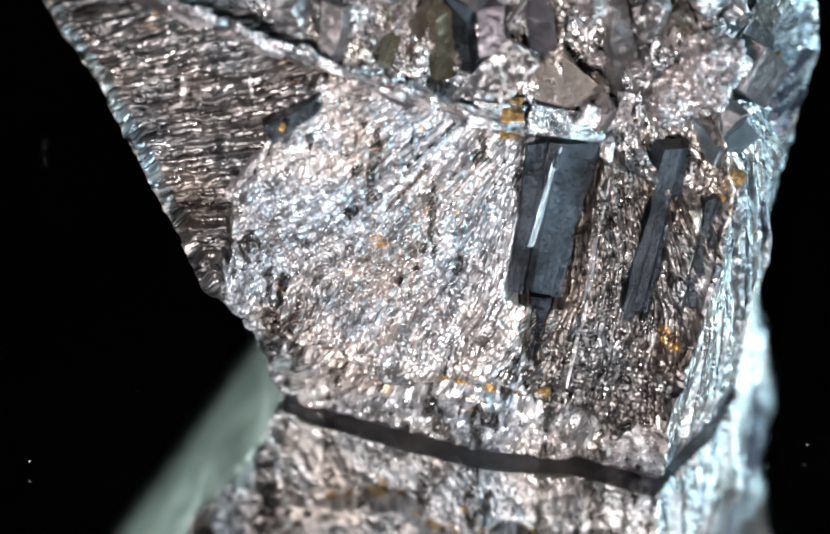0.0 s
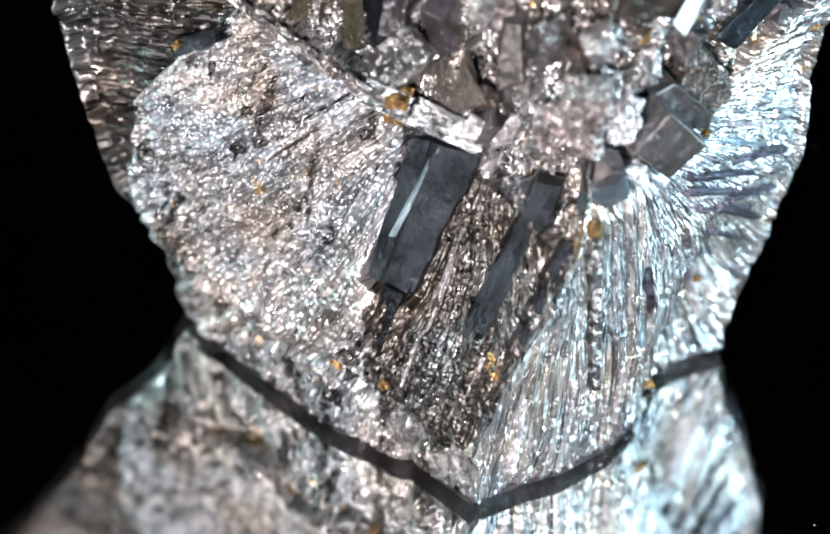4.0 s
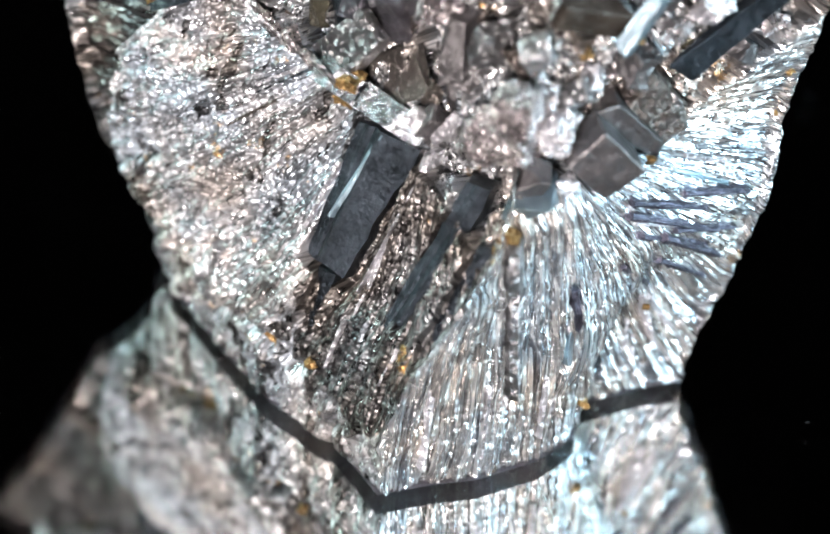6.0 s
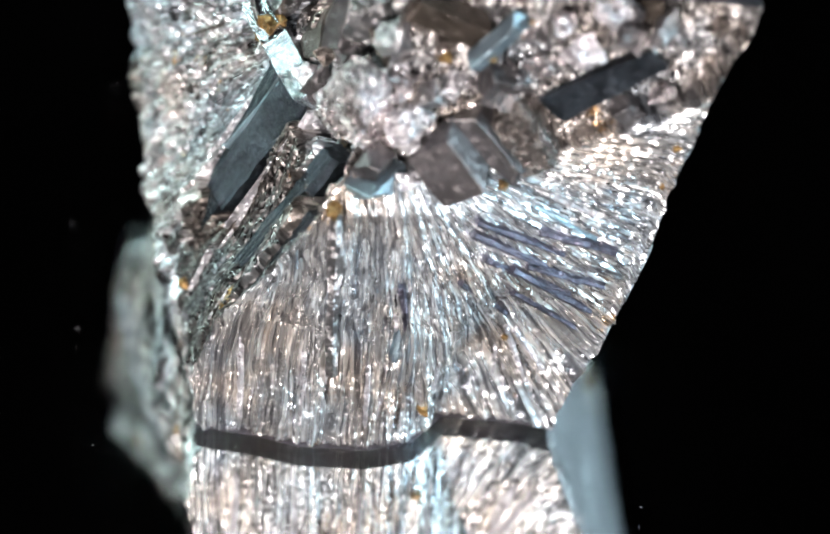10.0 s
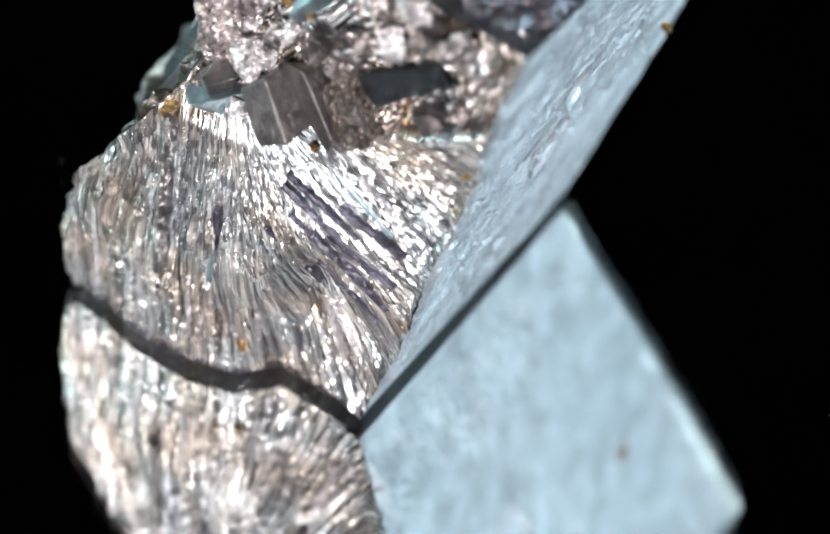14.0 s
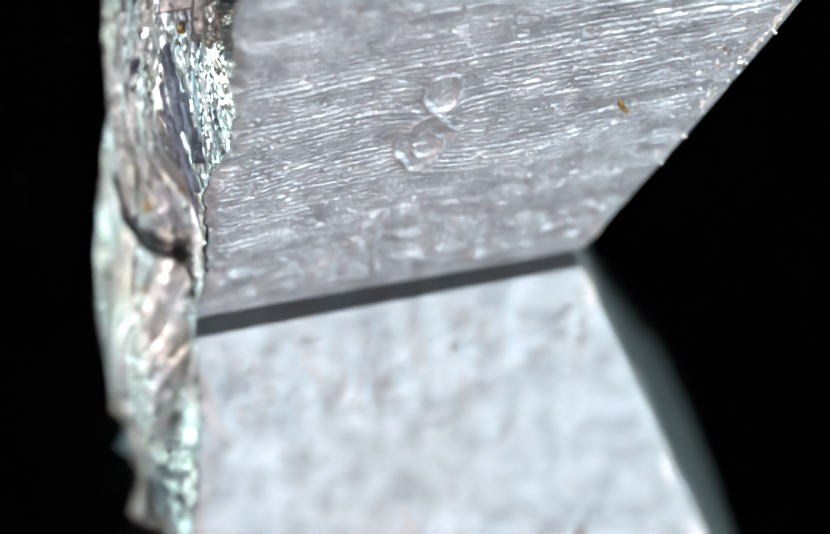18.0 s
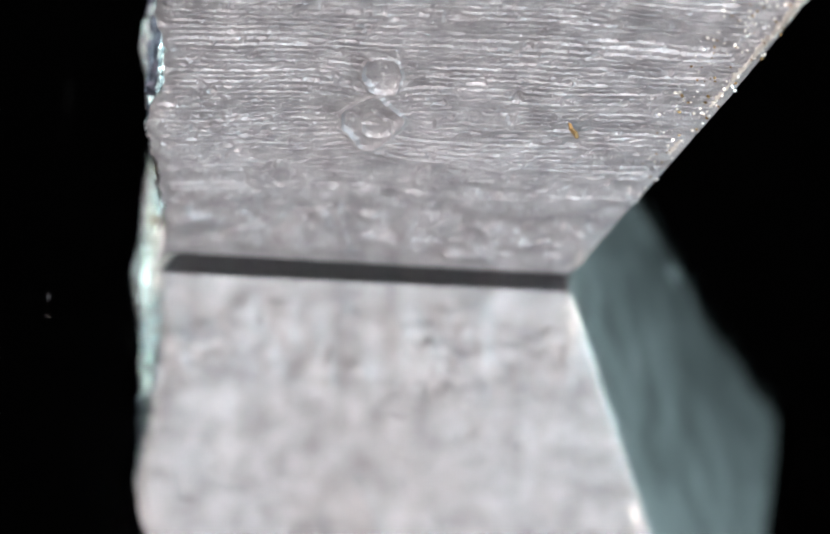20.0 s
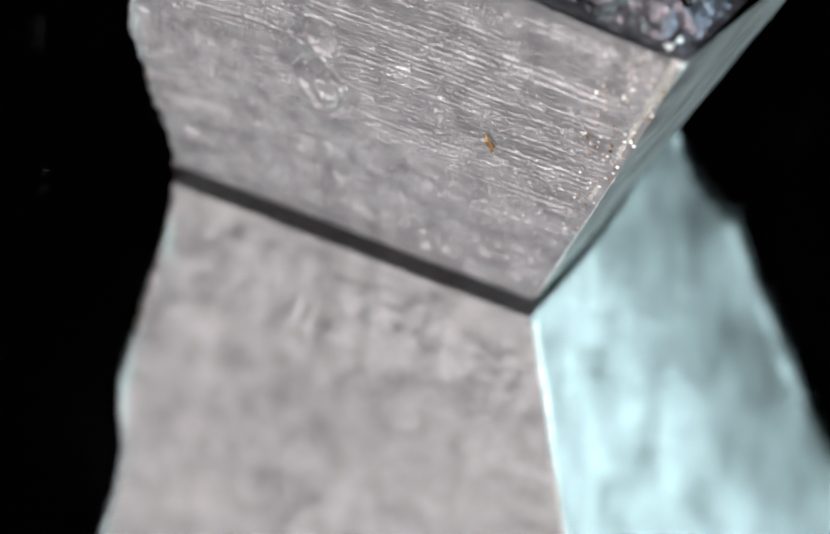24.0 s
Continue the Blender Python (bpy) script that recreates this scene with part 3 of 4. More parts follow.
def ridge_blade(name, tl, tr, br, bl, split, lift, mat, parent, label="", rows=60, rough=0.03, wild=1.0, sink=0.0):
    """A long crystal blade let into a face: two long facets that meet in a wandering ridge, scratched and chipped."""
    tl, tr, br, bl = (np.array(q, float) for q in (tl, tr, br, bl))
    n = np.cross(tr - tl, bl - tl)
    n = -n / np.linalg.norm(n)
    cols = 16
    v = np.linspace(0, 1, rows + 1)[:, None, None]
    h = np.linspace(0, 1, cols + 1)[None, :, None]
    a, b = tl + (bl - tl) * v, tr + (br - tr) * v
    p = a + (b - a) * h
    where = split + 0.07 * vnoise(v * 3 + tl[0], 0, 0, 201)
    roof = np.where(h < where, h / where, (1 - h) / (1 - where))
    skin = -sink + 0.10 * min(wild, 0.35) * vnoise(p[..., 0:1] * 1.3, p[..., 1:2] * 1.3, p[..., 2:3] * 1.3, 202) + rough * vnoise(h * 9 + tl[0], v * 2, 0, 203) + 0.5 * rough * vnoise(p[..., 0:1] * 7, p[..., 1:2] * 7, p[..., 2:3] * 7, 204)
    ragged = 0.18 * wild * vnoise(v * 9 + tl[2], h * 3, 0, 205)
    p = p + n * (lift * roof + skin) + (b - a) / np.linalg.norm(b - a, axis=2, keepdims=True) * ragged * (np.abs(h - 0.5) * 2) ** 3
    rim = (h == 0) | (h == 1) | (v == 0) | (v == 1)
    p = np.where(rim, p - n * 1.3, p)
    i = np.arange((rows + 1) * (cols + 1)).reshape(rows + 1, cols + 1)
    faces = np.stack([i[:-1, :-1], i[1:, :-1], i[1:, 1:], i[:-1, 1:]], -1).reshape(-1, 4)
    return link_mesh(name, (p.reshape(-1, 3) * MM).tolist(), faces.tolist(), mat, parent, label)


def crystal(name, centre, size, turn, mat, parent, label="", seed=0, cut=0.25, chip=0.2, grain=0.0):
    """A stubby crystal: a box with uneven corners and one sliced corner, its skin chipped and stepped, or crusted with grains."""
    rnd = random.Random(seed)
    bm = bmesh.new()
    bmesh.ops.create_cube(bm, size=1.0)
    for v in bm.verts:
        v.co = Vector([c * (1 + rnd.uniform(-0.35, 0.15)) for c in v.co])
    way = Vector([rnd.choice((-1, 1)) * rnd.uniform(0.5, 1) for k in range(3)]).normalized()
    cutat = bmesh.ops.bisect_plane(bm, geom=bm.verts[:] + bm.edges[:] + bm.faces[:], plane_co=way * (0.62 - cut), plane_no=way, clear_outer=True)
    bmesh.ops.contextual_create(bm, geom=[e for e in cutat["geom_cut"] if isinstance(e, bmesh.types.BMEdge)])
    bmesh.ops.bevel(bm, geom=bm.edges[:], offset=0.03, segments=1, affect="EDGES")
    bmesh.ops.triangulate(bm, faces=bm.faces[:])
    for k in range(5 if grain else 3):
        long = [e for e in bm.edges if e.calc_length() > (0.05 if grain else 0.13)]
        if long:
            bmesh.ops.subdivide_edges(bm, edges=long, cuts=1)
            bmesh.ops.triangulate(bm, faces=[f for f in bm.faces if len(f.verts) > 3])
    m = Matrix.LocRotScale([c * MM for c in centre], Euler([radians(a) for a in turn]), [c * MM for c in size])
    co = np.array([v.co for v in bm.verts])
    s = seed * 7.3
    mm = co * np.array(size)
    push = np.stack([vnoise(mm[:, 0] * f + s, mm[:, 1] * f + k * 9, mm[:, 2] * f, 210 + k) for k in range(3) for f in (1.2,)], -1)
    push = push * chip + 0.5 * chip * np.stack([vnoise(mm[:, 0] * 4 + s, mm[:, 1] * 4 + k * 9, mm[:, 2] * 4, 220 + k) for k in range(3)], -1)
    if grain:
        bm.normal_update()
        out = np.array([v.normal for v in bm.verts])
        crust = np.maximum(beads(mm[:, 0] * 2.3 + mm[:, 1] * 1.1, mm[:, 2] * 2.3 + mm[:, 1] * 1.3, seed), beads(mm[:, 0] * 4 + s, mm[:, 2] * 4 - mm[:, 1] * 2, seed + 9) * 0.6)
        push = push + out * (crust * grain)[:, None]
    for v, d in zip(bm.verts, push / np.array(size)):
        v.co += Vector(d)
    bmesh.ops.transform(bm, matrix=m, verts=bm.verts)
    bmesh.ops.recalc_face_normals(bm, faces=bm.faces)
    return part(name, bm, mat, parent, label)


def surface_point(a, b, z, u):
    """A point of the mean face between two edges."""
    ends = [along(e, np.array([min(1.0, z / e[-1][2])]))[0] for e in (a, b)]
    return ends[0] + (ends[1] - ends[0]) * u


def front_point(x, z):
    l, r = (surface_point(EDGE_LEFT, EDGE_FRONT, z, u) for u in (0, 1))
    u = (x - l[0]) / (r[0] - l[0])
    q = l + (r - l) * u
    q[1] += foot_shift(FOOT_FRONT, np.array([u]))[0, 1] * (1 - smooth(5, 15, z)) - float(front_bulge(q))
    return q


def needle_point(y, z):
    l, r = (surface_point(EDGE_FRONT, EDGE_CAST, z, u) for u in (0, 1))
    u = (y - l[1]) / (r[1] - l[1])
    q = l + (r - l) * u
    q[0] += foot_shift(FOOT_NEEDLE, np.array([u]))[0, 0] * (1 - smooth(5, 15, z))
    return q


def sliver(name, where, a, b, half, mat, parent, label, side, rise=0.0):
    """A long thin splinter lying in a face between two of its points."""
    p, q = where(*a), where(*b)
    sink = np.array((0, 0.22, 0)) if side == "front" else np.array((-0.22, 0, 0))
    p, q = p + sink * (1 - rise), q + sink * (1 - rise)
    if p[2] < q[2]:
        p, q = q, p
    n = np.array((0.0, -1.0, 0)) if side == "front" else np.array((1.0, -0.1, 0))
    w = np.cross(n, q - p)
    w = w / np.linalg.norm(w) * half
    return ridge_blade(name, p - w, p + w, q + w * 0.6, q - w * 0.6, 0.5, half * 0.7, mat, parent, label, rows=30, rough=0.04, wild=half * 2)


def slivers(front, needle):
    # bright splinters and the white lip of the fan on the front
    white, blue = "bright white splinter", "bluish splinter"
    for a, b, half in (((-12.4, 14.0), (-9.6, 18.2), 0.30), ((-9.7, 18.0), (-7.6, 20.9), 0.22), ((-0.4, 14.6), (-0.6, 12.0), 0.13), ((-0.9, 11.6), (-1.1, 10.2), 0.15), ((-1.0, 9.8), (-1.3, 8.2), 0.17), ((-1.6, 7.2), (-1.9, 5.4), 0.24), ((-7.0, 5.4), (-7.6, 3.9), 0.25), ((-8.4, 3.4), (-8.8, 2.0), 0.2), ((2.7, 15.0), (2.2, 11.0), 0.16), ((7.7, 16.6), (6.7, 9.5), 0.06), ((6.6, 8.2), (6.2, 5.0), 0.12), ((6.1, 3.4), (6.0, 1.6), 0.2), ((8.8, 3.0), (8.7, 1.0), 0.2), ((10.6, 9.0), (10.2, 6.5), 0.15)):
        sliver("splinter", front_point, a, b, half, M_WHITE, front, white, "front")
    rnd = random.Random(31)
    for k in range(34):
        # rays of the fan, from its centre outwards
        a = radians(rnd.uniform(196, 238))
        r0 = rnd.uniform(5.5, 13)
        r1 = r0 + rnd.uniform(1.5, 5.5)
        ends = [(6.5 + r * math.cos(a), 25 + r * math.sin(a)) for r in (r0, r1)]
        if ends[1][0] < -11.5 or ends[0][1] > wedge_line(ends[0][0]) - 0.6 or ends[1][1] > wedge_line(ends[1][0]) - 0.6:
            continue
        mat, text = ((M_GRAINY, "grey splinter"), (M_PALE, "pale splinter"), (M_BLADE, "dark splinter"), (M_WHITE, white), (M_BROWN, "brownish splinter"))[k % 5]
        sliver("splinter", front_point, ends[0], ends[1], rnd.uniform(0.07, 0.16), mat, front, text, "front")
    for k in range(46):
        # rays of the needle fan
        a = radians(rnd.uniform(-100, 8))
        r0 = rnd.uniform(4.5, 12)
        r1 = r0 + rnd.uniform(2, 6)
        ends = [(-9.5 + r * math.cos(a), 20.5 + r * math.sin(a)) for r in (r0, r1)]
        if any(z > ledge(y) - 0.8 or z < 0.8 or y > -0.9 + 0.2 * z or y < -18 + 0.4 * z for y, z in ends):
            continue
        mat, text = ((M_CUBE, "dark splinter"), (M_WHITE, white), (M_PALE, "pale splinter"), (M_WHITE, white), (M_TEAL, blue))[k % 5]
        sliver("splinter", needle_point, ends[0], ends[1], rnd.uniform(0.08, 0.2), mat, needle, text, "needle")
    # dark violet rays that cross the fan, and the pale long ones beside them
    for a, b, half in (((-6.0, 14.9), (0.0, 11.3), 0.30), ((-5.4, 13.4), (-0.4, 10.3), 0.24), ((-4.0, 12.8), (0.8, 8.8), 0.30), ((-5.8, 15.6), (-1.0, 13.4), 0.22), ((-3.6, 10.6), (0.2, 7.4), 0.22), ((-2.6, 14.9), (1.6, 13.5), 0.26), ((-3.2, 12.8), (1.2, 11.0), 0.20), ((-6.6, 12.0), (-3.4, 8.4), 0.20), ((-9.5, 11.8), (-9.1, 8.6), 0.26)):
        sliver("splinter", needle_point, a, b, half, M_VIOLET_DARK, needle, "dark violet splinter", "needle", 2.0)
    for a, b, half in (((-17.2, 7.8), (-17.0, 1.2), 0.26), ((-5.6, 14.2), (-0.6, 11.7), 0.12), ((-2.9, 7.0), (-1.1, 3.9), 0.2), ((-3.4, 7.4), (-2.0, 3.0), 0.18), ((-11.0, 6.4), (-10.9, 1.6), 0.16), ((-14.2, 7.0), (-14.2, 1.4), 0.16)):
        sliver("splinter", needle_point, a, b, half, M_WHITE, needle, white, "needle", 1.6)
    for k in range(30):
        # upright needles along the foot
        y, z = rnd.uniform(-17.5, 0), rnd.uniform(0.6, 5)
        mat, text = ((M_WHITE, white), (M_WHITE, white), (M_BROWN, "brownish splinter"))[k % 3]
        sliver("splinter", needle_point, (y, z + rnd.uniform(1.5, 3.5)), (y + rnd.uniform(-0.2, 0.2), z), rnd.uniform(0.08, 0.17), mat, needle, text, "needle")


def blades(front, needle, cast):
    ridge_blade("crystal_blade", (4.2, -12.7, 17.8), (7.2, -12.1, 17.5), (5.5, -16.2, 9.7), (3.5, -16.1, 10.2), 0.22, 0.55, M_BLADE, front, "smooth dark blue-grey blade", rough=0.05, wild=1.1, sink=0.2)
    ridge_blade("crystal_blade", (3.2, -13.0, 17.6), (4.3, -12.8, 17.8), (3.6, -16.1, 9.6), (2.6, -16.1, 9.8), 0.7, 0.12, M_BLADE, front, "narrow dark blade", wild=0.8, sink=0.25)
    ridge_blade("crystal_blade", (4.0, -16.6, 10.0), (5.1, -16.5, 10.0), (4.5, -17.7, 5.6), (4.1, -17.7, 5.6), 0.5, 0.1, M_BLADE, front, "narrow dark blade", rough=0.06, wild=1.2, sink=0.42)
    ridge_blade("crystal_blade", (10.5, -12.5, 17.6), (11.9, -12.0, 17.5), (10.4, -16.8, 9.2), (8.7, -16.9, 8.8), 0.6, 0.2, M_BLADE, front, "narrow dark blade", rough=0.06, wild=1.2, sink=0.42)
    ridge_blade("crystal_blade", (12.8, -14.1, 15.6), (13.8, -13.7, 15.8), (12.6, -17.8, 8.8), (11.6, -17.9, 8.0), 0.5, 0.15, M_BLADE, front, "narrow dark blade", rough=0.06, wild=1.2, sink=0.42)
    ridge_blade("crystal_ridge", (7.3, -12.2, 17.6), (7.8, -12.1, 17.6), (6.9, -17.2, 7.0), (6.5, -17.2, 7.0), 0.5, 0.25, M_WHITE, front, "pale upright ridge", wild=0.4, sink=0.25)
    ridge_blade("crystal_facet", (-3.0, -17.2, 7.7), (-2.2, -17.3, 7.6), (-2.5, -17.6, 4.4), (-3.2, -17.4, 4.6), 0.5, 0.25, M_PALE, front, "small pale bluish facet")
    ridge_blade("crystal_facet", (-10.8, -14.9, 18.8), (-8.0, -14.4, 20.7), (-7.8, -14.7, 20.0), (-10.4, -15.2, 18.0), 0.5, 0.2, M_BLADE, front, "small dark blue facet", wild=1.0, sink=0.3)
    ridge_blade("crystal_blade", (15.6, -9.0, 12.0), (15.6, -8.6, 12.0), (16.2, -9.5, 6.6), (16.2, -9.9, 6.6), 0.5, 0.1, M_TEAL, needle, "thin bluish blade")
    ridge_blade("crystal_blade", (14.3, -13.2, 16.6), (14.6, -12.4, 16.6), (15.4, -12.6, 5.5), (15.2, -13.2, 5.5), 0.5, 0.25, M_PALE, needle, "long pale grey blade")
    # the broken ridge over the front, and the pale slab at its end
    rnd = random.Random(63)
    kinds = ((M_WHITE, "bright broken ridge"), (M_GRAINY, "grainy ridge"), (M_CUBE, "dark ridge"), (M_GRAINY, "grainy ridge"), (M_PALE, "pale ridge"))
    for k in range(36):
        x = -19.5 + 20 * k / 36 + rnd.uniform(-0.5, 0.5)
        long = rnd.uniform(0.7, 3.0)
        q = [np.array((x + d, -13.9 + 0.05 * (x + 18) + rnd.uniform(-0.25, 0.25), wedge_line(x + d) + rnd.uniform(-0.45, 0.45) + 0.2)) for d in (0, long)]
        up = np.array((rnd.uniform(-0.1, 0.2), 0.15, rnd.uniform(0.04, 0.2)))
        mat, text = kinds[k % 5]
        ridge_blade("ridge_slab", q[0] + up, q[1] + up, q[1] - up, q[0] - up, rnd.uniform(0.3, 0.7), rnd.uniform(0.1, 0.3), mat, front, text, rows=12, rough=0.08, wild=0.5)
    # lighter bluish strip laid on the big blade as its highlight
    ridge_blade("crystal_facet", (4.7, -12.85, 17.6), (5.15, -12.75, 17.6), (3.85, -15.3, 12.5), (3.5, -15.4, 12.5), 0.5, 0.12, M_TEAL, front, "thin bluish highlight strip on the dark blade", wild=0.3)
    ridge_blade("ridge_slab", (2.9, -12.1, 19.7), (7.4, -11.4, 18.6), (7.3, -12.7, 17.8), (2.7, -13.3, 18.6), 0.55, 0.25, M_SLAB, front, "pale flat slab", rough=0.03)
    ridge_blade("ridge_slab", (0.0, -12.5, 19.9), (3.1, -12.1, 19.5), (3.0, -13.3, 18.6), (-0.4, -13.5, 18.9), 0.5, 0.2, M_SLAB, front, "pale flat slab", rough=0.03)
    # pale strip added as the highlight on the rounded edge of the cast face
    ridge_blade("edge_highlight", (-13.1, 15.2, 27.3), (-13.85, 14.55, 27.3), (-5.45, 4.05, 0.4), (-4.75, 4.75, 0.4), 0.5, 0.28, M_EDGE, cast, "pale strip for the highlight along the edge", rows=300, rough=0.14, wild=0.5)


def crystals(chunk, cast):
    dark, pale = "dark grey glassy crystal", "pale silvery crystal"
    # seat of cubes over the needle fan
    crystal("cube_crystal", (13.3, -10.7, 18.3), (1.7, 1.8, 2.0), (10, 20, 40), M_CUBE, chunk, dark, 1, 0.2, 0.04)
    crystal("cube_crystal", (13.4, -10.3, 17.2), (2.6, 3.2, 1.4), (5, -10, 25), M_TEAL, chunk, "pale bluish glassy crystal", 2, 0.2, 0.06)
    crystal("cube_crystal", (14.6, -6.8, 18.8), (4.0, 2.8, 2.4), (-92.4, 49.4, 54.4), M_CUBE, chunk, dark, 3, 0.06, 0.05)
    crystal("prism_crystal", (14.3, -4.2, 19.3), (5.2, 1.6, 2.4), (-92.4, 49.4, 54.4), M_CUBE, chunk, dark, 4, 0.06, 0.04)
    crystal("prism_crystal", (14.2, -2.2, 19.7), (4.6, 2.4, 2.8), (-92.4, 49.4, 54.4), M_SPECKLED, chunk, "dark brownish crystal with a grainy skin", 5, 0.12, 0.1, 0.18)
    crystal("cube_crystal", (14.2, -8.9, 17.6), (1.0, 1.2, 1.0), (30, 40, 10), M_WHITE, chunk, pale, 6)
    crystal("block_crystal", (12.0, -10.9, 21.6), (2.9, 2.0, 5.6), (12, 8, 20), M_GRAINY, chunk, "bright white crystal", 7, 0.2, 0.22, 0.3)
    crystal("block_crystal", (10.6, -11.0, 20.0), (2.2, 1.8, 3.2), (5, 25, 20), M_GRAINY, chunk, "pinkish grey granular crystal", 8, 0.2, 0.25, 0.3)
    crystal("block_crystal", (13.2, -8.6, 20.6), (1.6, 2.0, 2.0), (25, 10, 35), M_WHITE, chunk, "bright white crystal", 24, 0.2, 0.2, 0.25)
    # cavity above
    crystal("bar_crystal", (13.0, -6.6, 27.0), (1.7, 5.0, 1.6), (-22, 0, -27), M_DEEP, chunk, "brown-black glassy bar", 9, 0.1, 0.05)
    crystal("bar_crystal", (15.0, -4.8, 26.6), (0.9, 1.0, 3.6), (-40, 10, 0), M_TEAL, chunk, "thin bluish crystal", 10, 0.15, 0.06)
    crystal("slab_crystal", (16.7, 0.9, 24.2), (0.9, 7.0, 1.8), (40, 0, -28), M_BLADE, chunk, "dark flat slab", 11, 0.1, 0.06)
    crystal("slab_crystal", (14.6, 0.9, 23.0), (1.6, 4.2, 1.2), (28, 10, -20), M_OLIVE, chunk, "olive glassy slab", 25, 0.15, 0.06)
    crystal("slab_crystal", (15.4, 2.8, 27.6), (2.2, 3.4, 2.0), (20, 10, -30), M_DEEP, chunk, "brown-black glassy block", 26, 0.15, 0.06)
    crystal("plate_crystal", (4.0, -10.7, 19.8), (3.6, 1.0, 4.4), (-22, 34, -28), M_PLATE, chunk, "brownish striated plate", 12, 0.12, 0.05)
    crystal("plate_crystal", (1.4, -11.6, 20.8), (3.0, 1.0, 4.6), (-10, 30, -10), M_PALE, chunk, "pale striated plate", 27, 0.12, 0.06)
    crystal("block_crystal", (2.1, -12.6, 18.9), (1.3, 1.2, 1.9), (0, 6, 15), M_GOLD, chunk, "golden brown block", 13, 0.1, 0.15)
    # upright prisms at the back of the cavity, and the glassy plates beside them
    for k, (x, z, w, h, lean, mat, text) in enumerate([(-4.6, 22.3, 1.3, 5.0, 8, M_OLIVE, "olive brown glassy prism"), (-3.2, 22.0, 1.1, 5.4, 4, M_DEEP, "brown-black glassy prism"), (-1.9, 22.2, 1.2, 5.6, -3, M_OLIVE, "olive brown glassy prism"), (-0.7, 22.4, 0.8, 5.2, -6, M_BLADE, "dark blue prism"), (-7.0, 23.2, 2.2, 3.6, 20, M_CUBE, "grey glassy plate"), (-9.6, 24.0, 2.0, 2.8, -15, M_PALE, pale), (0.9, 23.4, 1.6, 3.0, 25, M_VIOLET, "violet-grey glassy crystal"), (3.4, 23.6, 1.8, 3.4, -20, M_VIOLET, "violet-grey glassy crystal"), (7.2, 23.6, 2.2, 4.0, 15, M_CUBE, dark), (8.6, 20.6, 1.4, 3.4, 10, M_PALE, pale), (7.6, 20.4, 0.9, 3.2, 4, M_CUBE, dark)]):
        crystal("prism_crystal", (x, -11.2 + 0.08 * (x + 8), z), (w, 1.5, h), (-8, lean, 20 + 11 * k), mat, chunk, text, k + 500, 0.12, 0.05)
    spots = [(-5.4, 26.0), (9.2, 24.6), (6.0, 26.0), (-0.6, 26.4)]
    for k, (x, z) in enumerate(spots):
        rnd = random.Random(k + 40)
        y = -11.0 + 0.07 * (x + 8)
        size = [rnd.uniform(1.6, 3.2), rnd.uniform(1.2, 2.2), rnd.uniform(2.2, 4.6)]
        turn = [rnd.uniform(-25, 25), rnd.uniform(-35, 35), rnd.uniform(0, 90)]
        crystal("block_crystal", (x, y, z), size, turn, (M_CUBE, M_PALE, M_GRAINY, M_CUBE)[k % 4], chunk, (dark, pale, "grey granular crystal", dark)[k % 4], k + 60)
    spots = [(12.6, -8.9, 22.6), (13.6, -6.6, 23.0), (14.6, -4.6, 23.4), (12.0, -9.2, 25.4), (15.3, -2.2, 24.8), (16.0, -0.4, 25.6), (16.9, 1.6, 27.3), (17.6, 3.4, 27.9), (15.6, -1.4, 27.6), (16.6, 0.6, 28.4)]
    for k, q in enumerate(spots):
        rnd = random.Random(k + 90)
        size = [rnd.uniform(0.9, 1.8), rnd.uniform(0.9, 2.2), rnd.uniform(0.9, 2.0)]
        turn = [rnd.uniform(-40, 40), rnd.uniform(-40, 40), rnd.uniform(0, 90)]
        crystal("block_crystal", q, size, turn, (M_GRAINY, M_WHITE, M_CUBE, M_PALE)[k % 4], chunk, ("grey granular crystal", "bright white crystal", dark, pale)[k % 4], k + 130)
    # jumble of small shards over the cavity walls
    rnd = random.Random(77)
    mats = ((M_GRAINY, "grey granular crystal"), (M_CUBE, dark), (M_BROWN, "brownish crystal"), (M_PALE, pale), (M_CUBE, dark), (M_WHITE, "bright white crystal"))
    for k in range(84):
        a, b, u = (EDGE_LEFT, EDGE_FRONT, rnd.uniform(0.15, 0.98)) if k < 52 else (EDGE_FRONT, EDGE_CAST, rnd.uniform(0.05, 0.95))
        z = rnd.uniform(18, 28.5)
        ends = [along(e, np.array([z / e[-1][2]]))[0] for e in (a, b)]
        q = ends[0] + (ends[1] - ends[0]) * u
        floor = wedge_line(q[0]) + 1.2 if k < 52 else ledge(q[1]) + 0.6
        if z < floor:
            continue
        d = rnd.uniform(0.6, 1.7)
        size = [d * rnd.uniform(0.6, 1), d * rnd.uniform(0.6, 1), d * rnd.uniform(0.9, 1.9)]
        turn = [rnd.uniform(-50, 50), rnd.uniform(-50, 50), rnd.uniform(0, 90)]
        inward = (0, 0.9) if k < 52 else (-0.8, 0.2)
        mat, text = mats[k % 6]
        crystal("small_crystal", (q[0] + inward[0], q[1] + inward[1], z), size, turn, mat, chunk, text, k + 400, rnd.uniform(0.1, 0.35), 0.14)
    crystal("amber_speck", (-3.1, 10.0, 15.2), (0.25, 0.4, 1.0), (0, 35, 0), M_GOLD, cast, "golden flake", 300)
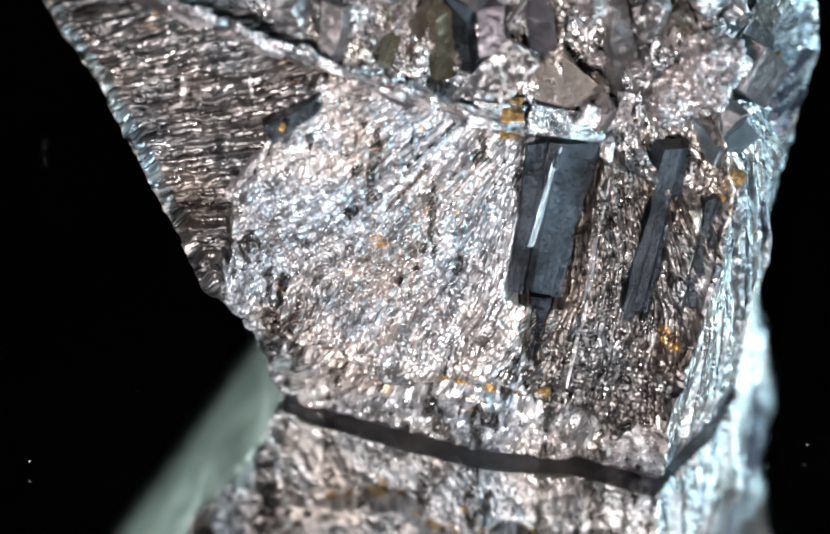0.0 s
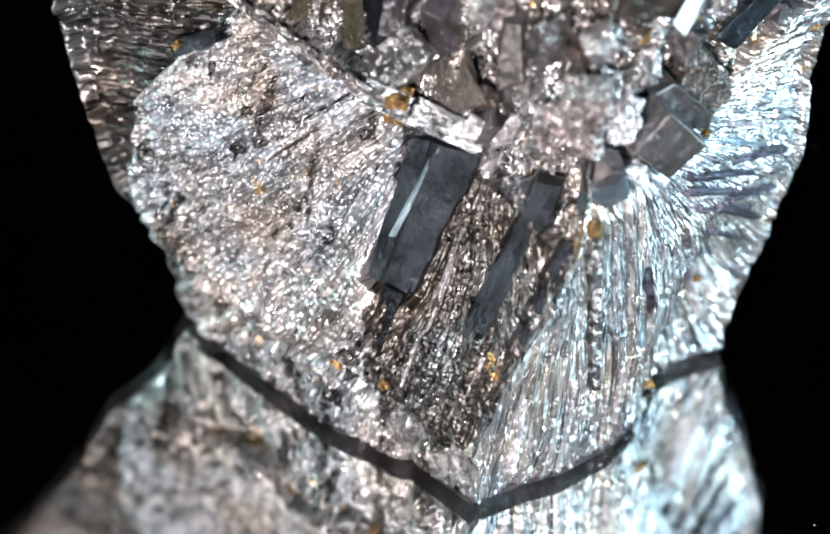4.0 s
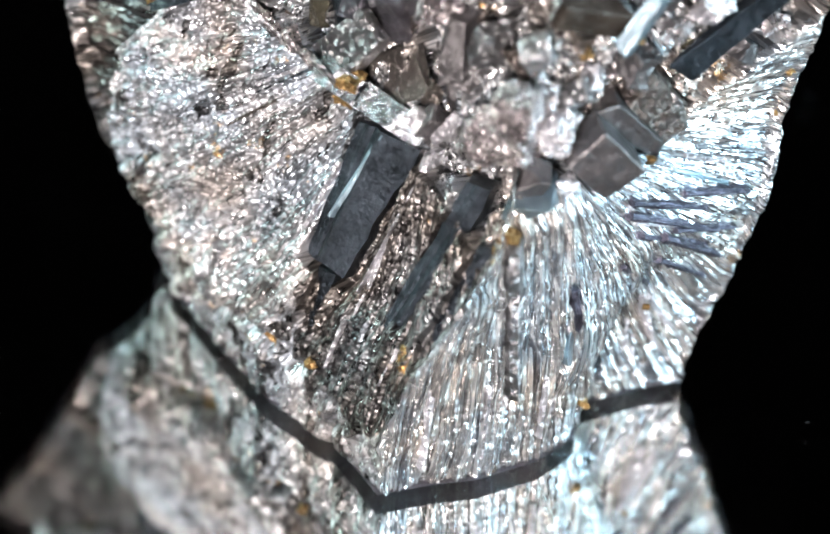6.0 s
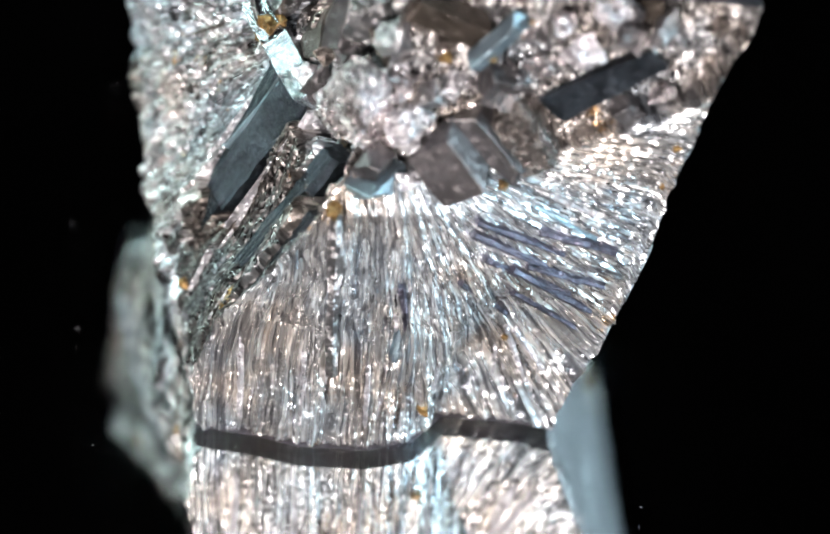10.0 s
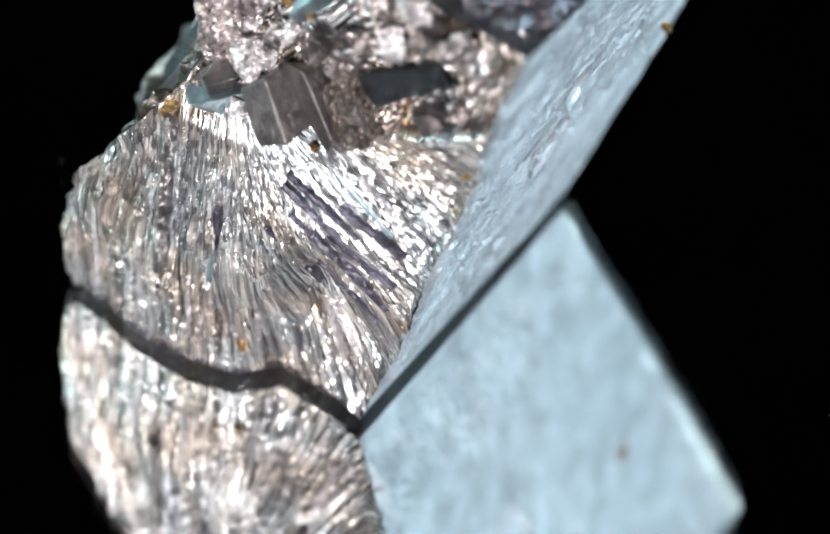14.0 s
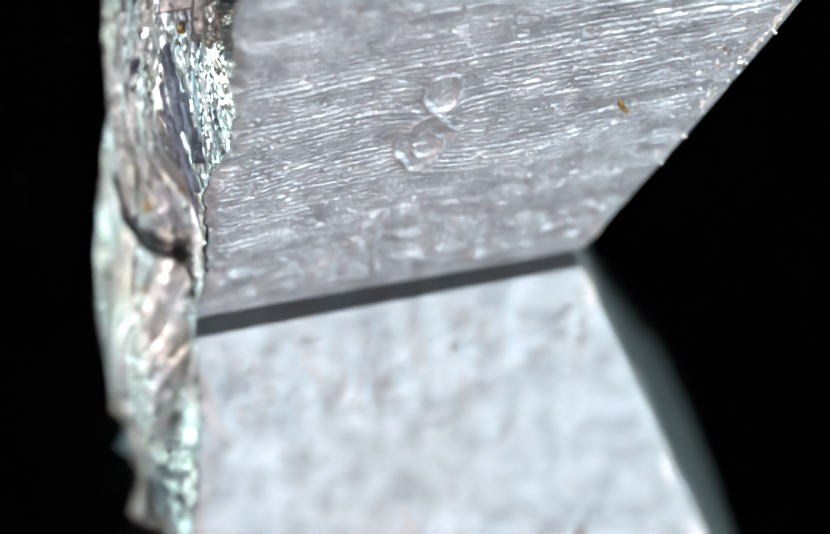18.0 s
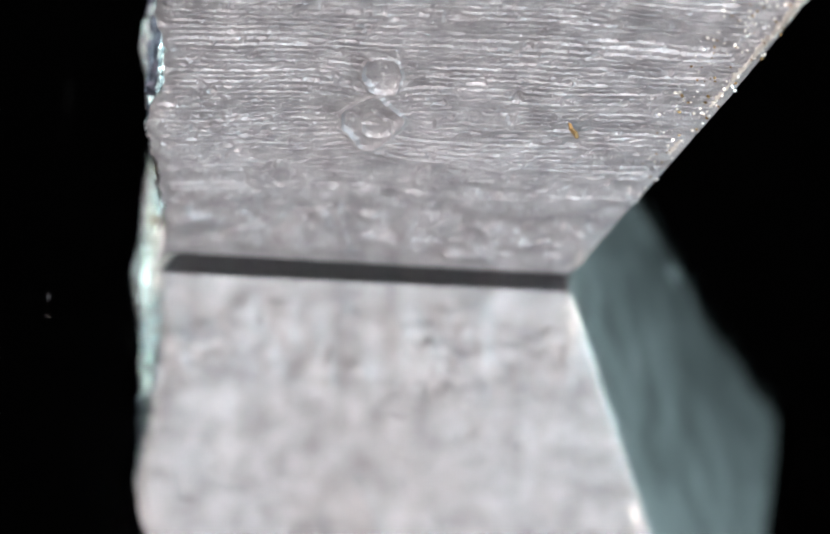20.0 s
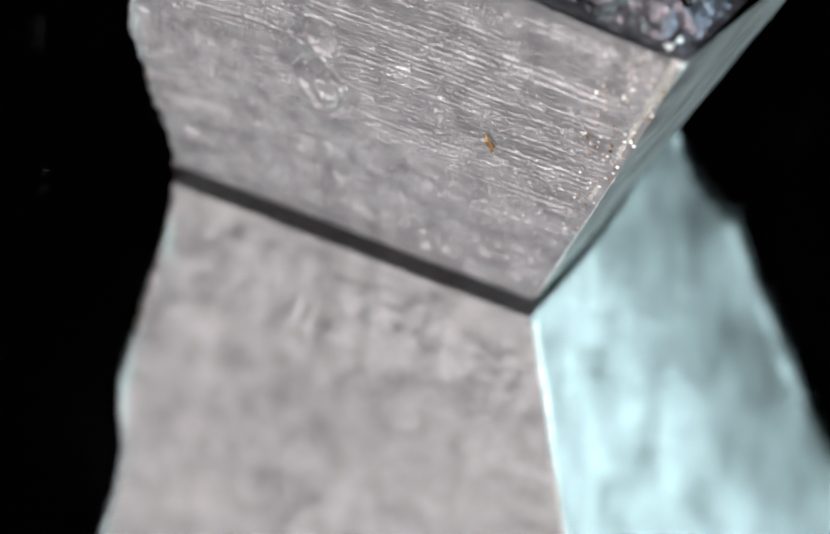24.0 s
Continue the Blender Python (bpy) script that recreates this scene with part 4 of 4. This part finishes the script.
    # pale and golden grains added as glints along the edge between the two cast faces
    rnd = random.Random(91)
    for k in range(170):
        z = 27 - 20 * rnd.random() ** 1.5
        q = along(EDGE_BACK, np.array([z / 27.5]))[0]
        inset = rnd.uniform(0.1, 2.6) ** 1.4 * (0.4 + z / 40)
        d = rnd.uniform(0.06, 0.14)
        crystal("edge_glint", (q[0] + inset * 0.97, q[1] - inset * 0.24 + 0.20, z), (d, d, d * rnd.uniform(1, 1.8)), (rnd.uniform(0, 90), rnd.uniform(0, 90), rnd.uniform(0, 90)), (M_EDGE, M_GOLD, M_EDGE)[k % 3], cast, ("bright white glint grain", "golden glint grain", "bright white glint grain")[k % 3], k + 600, 0.2, 0.02)
    # amber specks
    for k, (q, d) in enumerate([((14.1, -12.9, 16.2), 1.3), ((13.6, -13.2, 15.2), 0.8), ((16.3, -3.5, 6.9), 0.5), ((15.9, -4.3, 17.6), 0.6), ((16.0, -7.7, 2.5), 0.7), ((5.2, -17.9, 4.6), 0.7), ((6.4, -17.9, 3.6), 0.6), ((13.2, -7.0, 24.6), 0.9), ((15.0, -5.2, 25.6), 0.6), ((-9.6, -15.6, 19.6), 0.7), ((17.4, 4.0, 17.0), 0.5), ((17.9, 4.6, 19.8), 0.5)]):
        crystal("amber_speck", q, (d * 0.8, d * 0.6, d * 0.8), (k * 37, k * 23, k * 51), M_GOLD, chunk, "golden amber crust", k + 170)


def disc(bm, radius, z0, z1, n=96):
    for z in (z0, z1):
        for k in range(n):
            bm.verts.new((radius * math.cos(2 * math.pi * k / n), radius * math.sin(2 * math.pi * k / n), z))
    bm.verts.ensure_lookup_table()
    bm.faces.new([bm.verts[n + k] for k in range(n)])
    bm.faces.new([bm.verts[n - 1 - k] for k in range(n)])
    for k in range(n):
        j = (k + 1) % n
        bm.faces.new([bm.verts[k], bm.verts[j], bm.verts[n + j], bm.verts[n + k]])
    return bm


def build_plate():
    plate = tagged(new("mirror_turntable"), "round dark mirror plate turning under the metal chunk", "mirror")
    part("glass", disc(bmesh.new(), 0.046, -0.0013, -0.00002), M_GLASS, plate, "clear glass sheet")
    part("silvering", disc(bmesh.new(), 0.046, -0.0020, -0.00132), M_SILVER, plate, "silver mirror coating")
    part("base", disc(bmesh.new(), 0.045, -0.02, -0.0021), M_BLACK, plate, "black base")
    return plate


def build_dust():
    """Loose dust grains on the mirror."""
    rnd = random.Random(5)
    bm = bmesh.new()
    for k in range(16):
        a, d = rnd.uniform(0, 6.28), rnd.uniform(0.021, 0.034)
        r = rnd.uniform(0.00003, 0.00006)
        m = Matrix.Translation((d * math.cos(a), d * math.sin(a), r * 0.6)) @ Matrix.Diagonal((r, r * rnd.uniform(0.5, 1), r, 1))
        bmesh.ops.create_icosphere(bm, subdivisions=1, radius=1, matrix=m)
    me = bpy.data.meshes.new("dust")
    bm.to_mesh(me)
    bm.free()
    me.materials.append(M_DUST)
    return tagged(new("dust", me), "pale dust grains scattered on the mirror", "dust", kind="stuff")


def build_backdrop():
    """Black cloth under and all round the turntable."""
    bm = bmesh.new()
    profile = [(0.0, -0.021), (0.50, -0.021), (0.60, -0.005), (0.66, 0.06), (0.68, 0.20), (0.66, 0.60), (0.40, 0.74), (0.0, 0.76)]
    n = 48
    rings = []
    for d, z in profile:
        rings.append([bm.verts.new((d * math.cos(2 * math.pi * k / n), d * math.sin(2 * math.pi * k / n), z)) for k in range(n)] if d else [bm.verts.new((0, 0, z))])
    for a, b in zip(rings[:-1], rings[1:]):
        for k in range(n):
            j = (k + 1) % n
            bm.faces.new([a[k % len(a)], b[k % len(b)], b[j]] if len(a) == 1 else [a[k], a[j], b[0]] if len(b) == 1 else [a[k], b[k], b[j], a[j]])
    me = bpy.data.meshes.new("backdrop")
    bm.to_mesh(me)
    bm.free()
    me.materials.append(M_BLACK)
    return tagged(new("backdrop", me), "black cloth round the turntable", "backdrop", kind="structure")


chunk = build_chunk()
plate = build_plate()
dust = build_dust()
build_backdrop()


def motions():
    rows = [(t, pose(0, 0, 0, 0, 0, a)) for t, a in TURN]
    walk(chunk, rows)
    walk(plate, rows)
    walk(dust, rows)


motions()
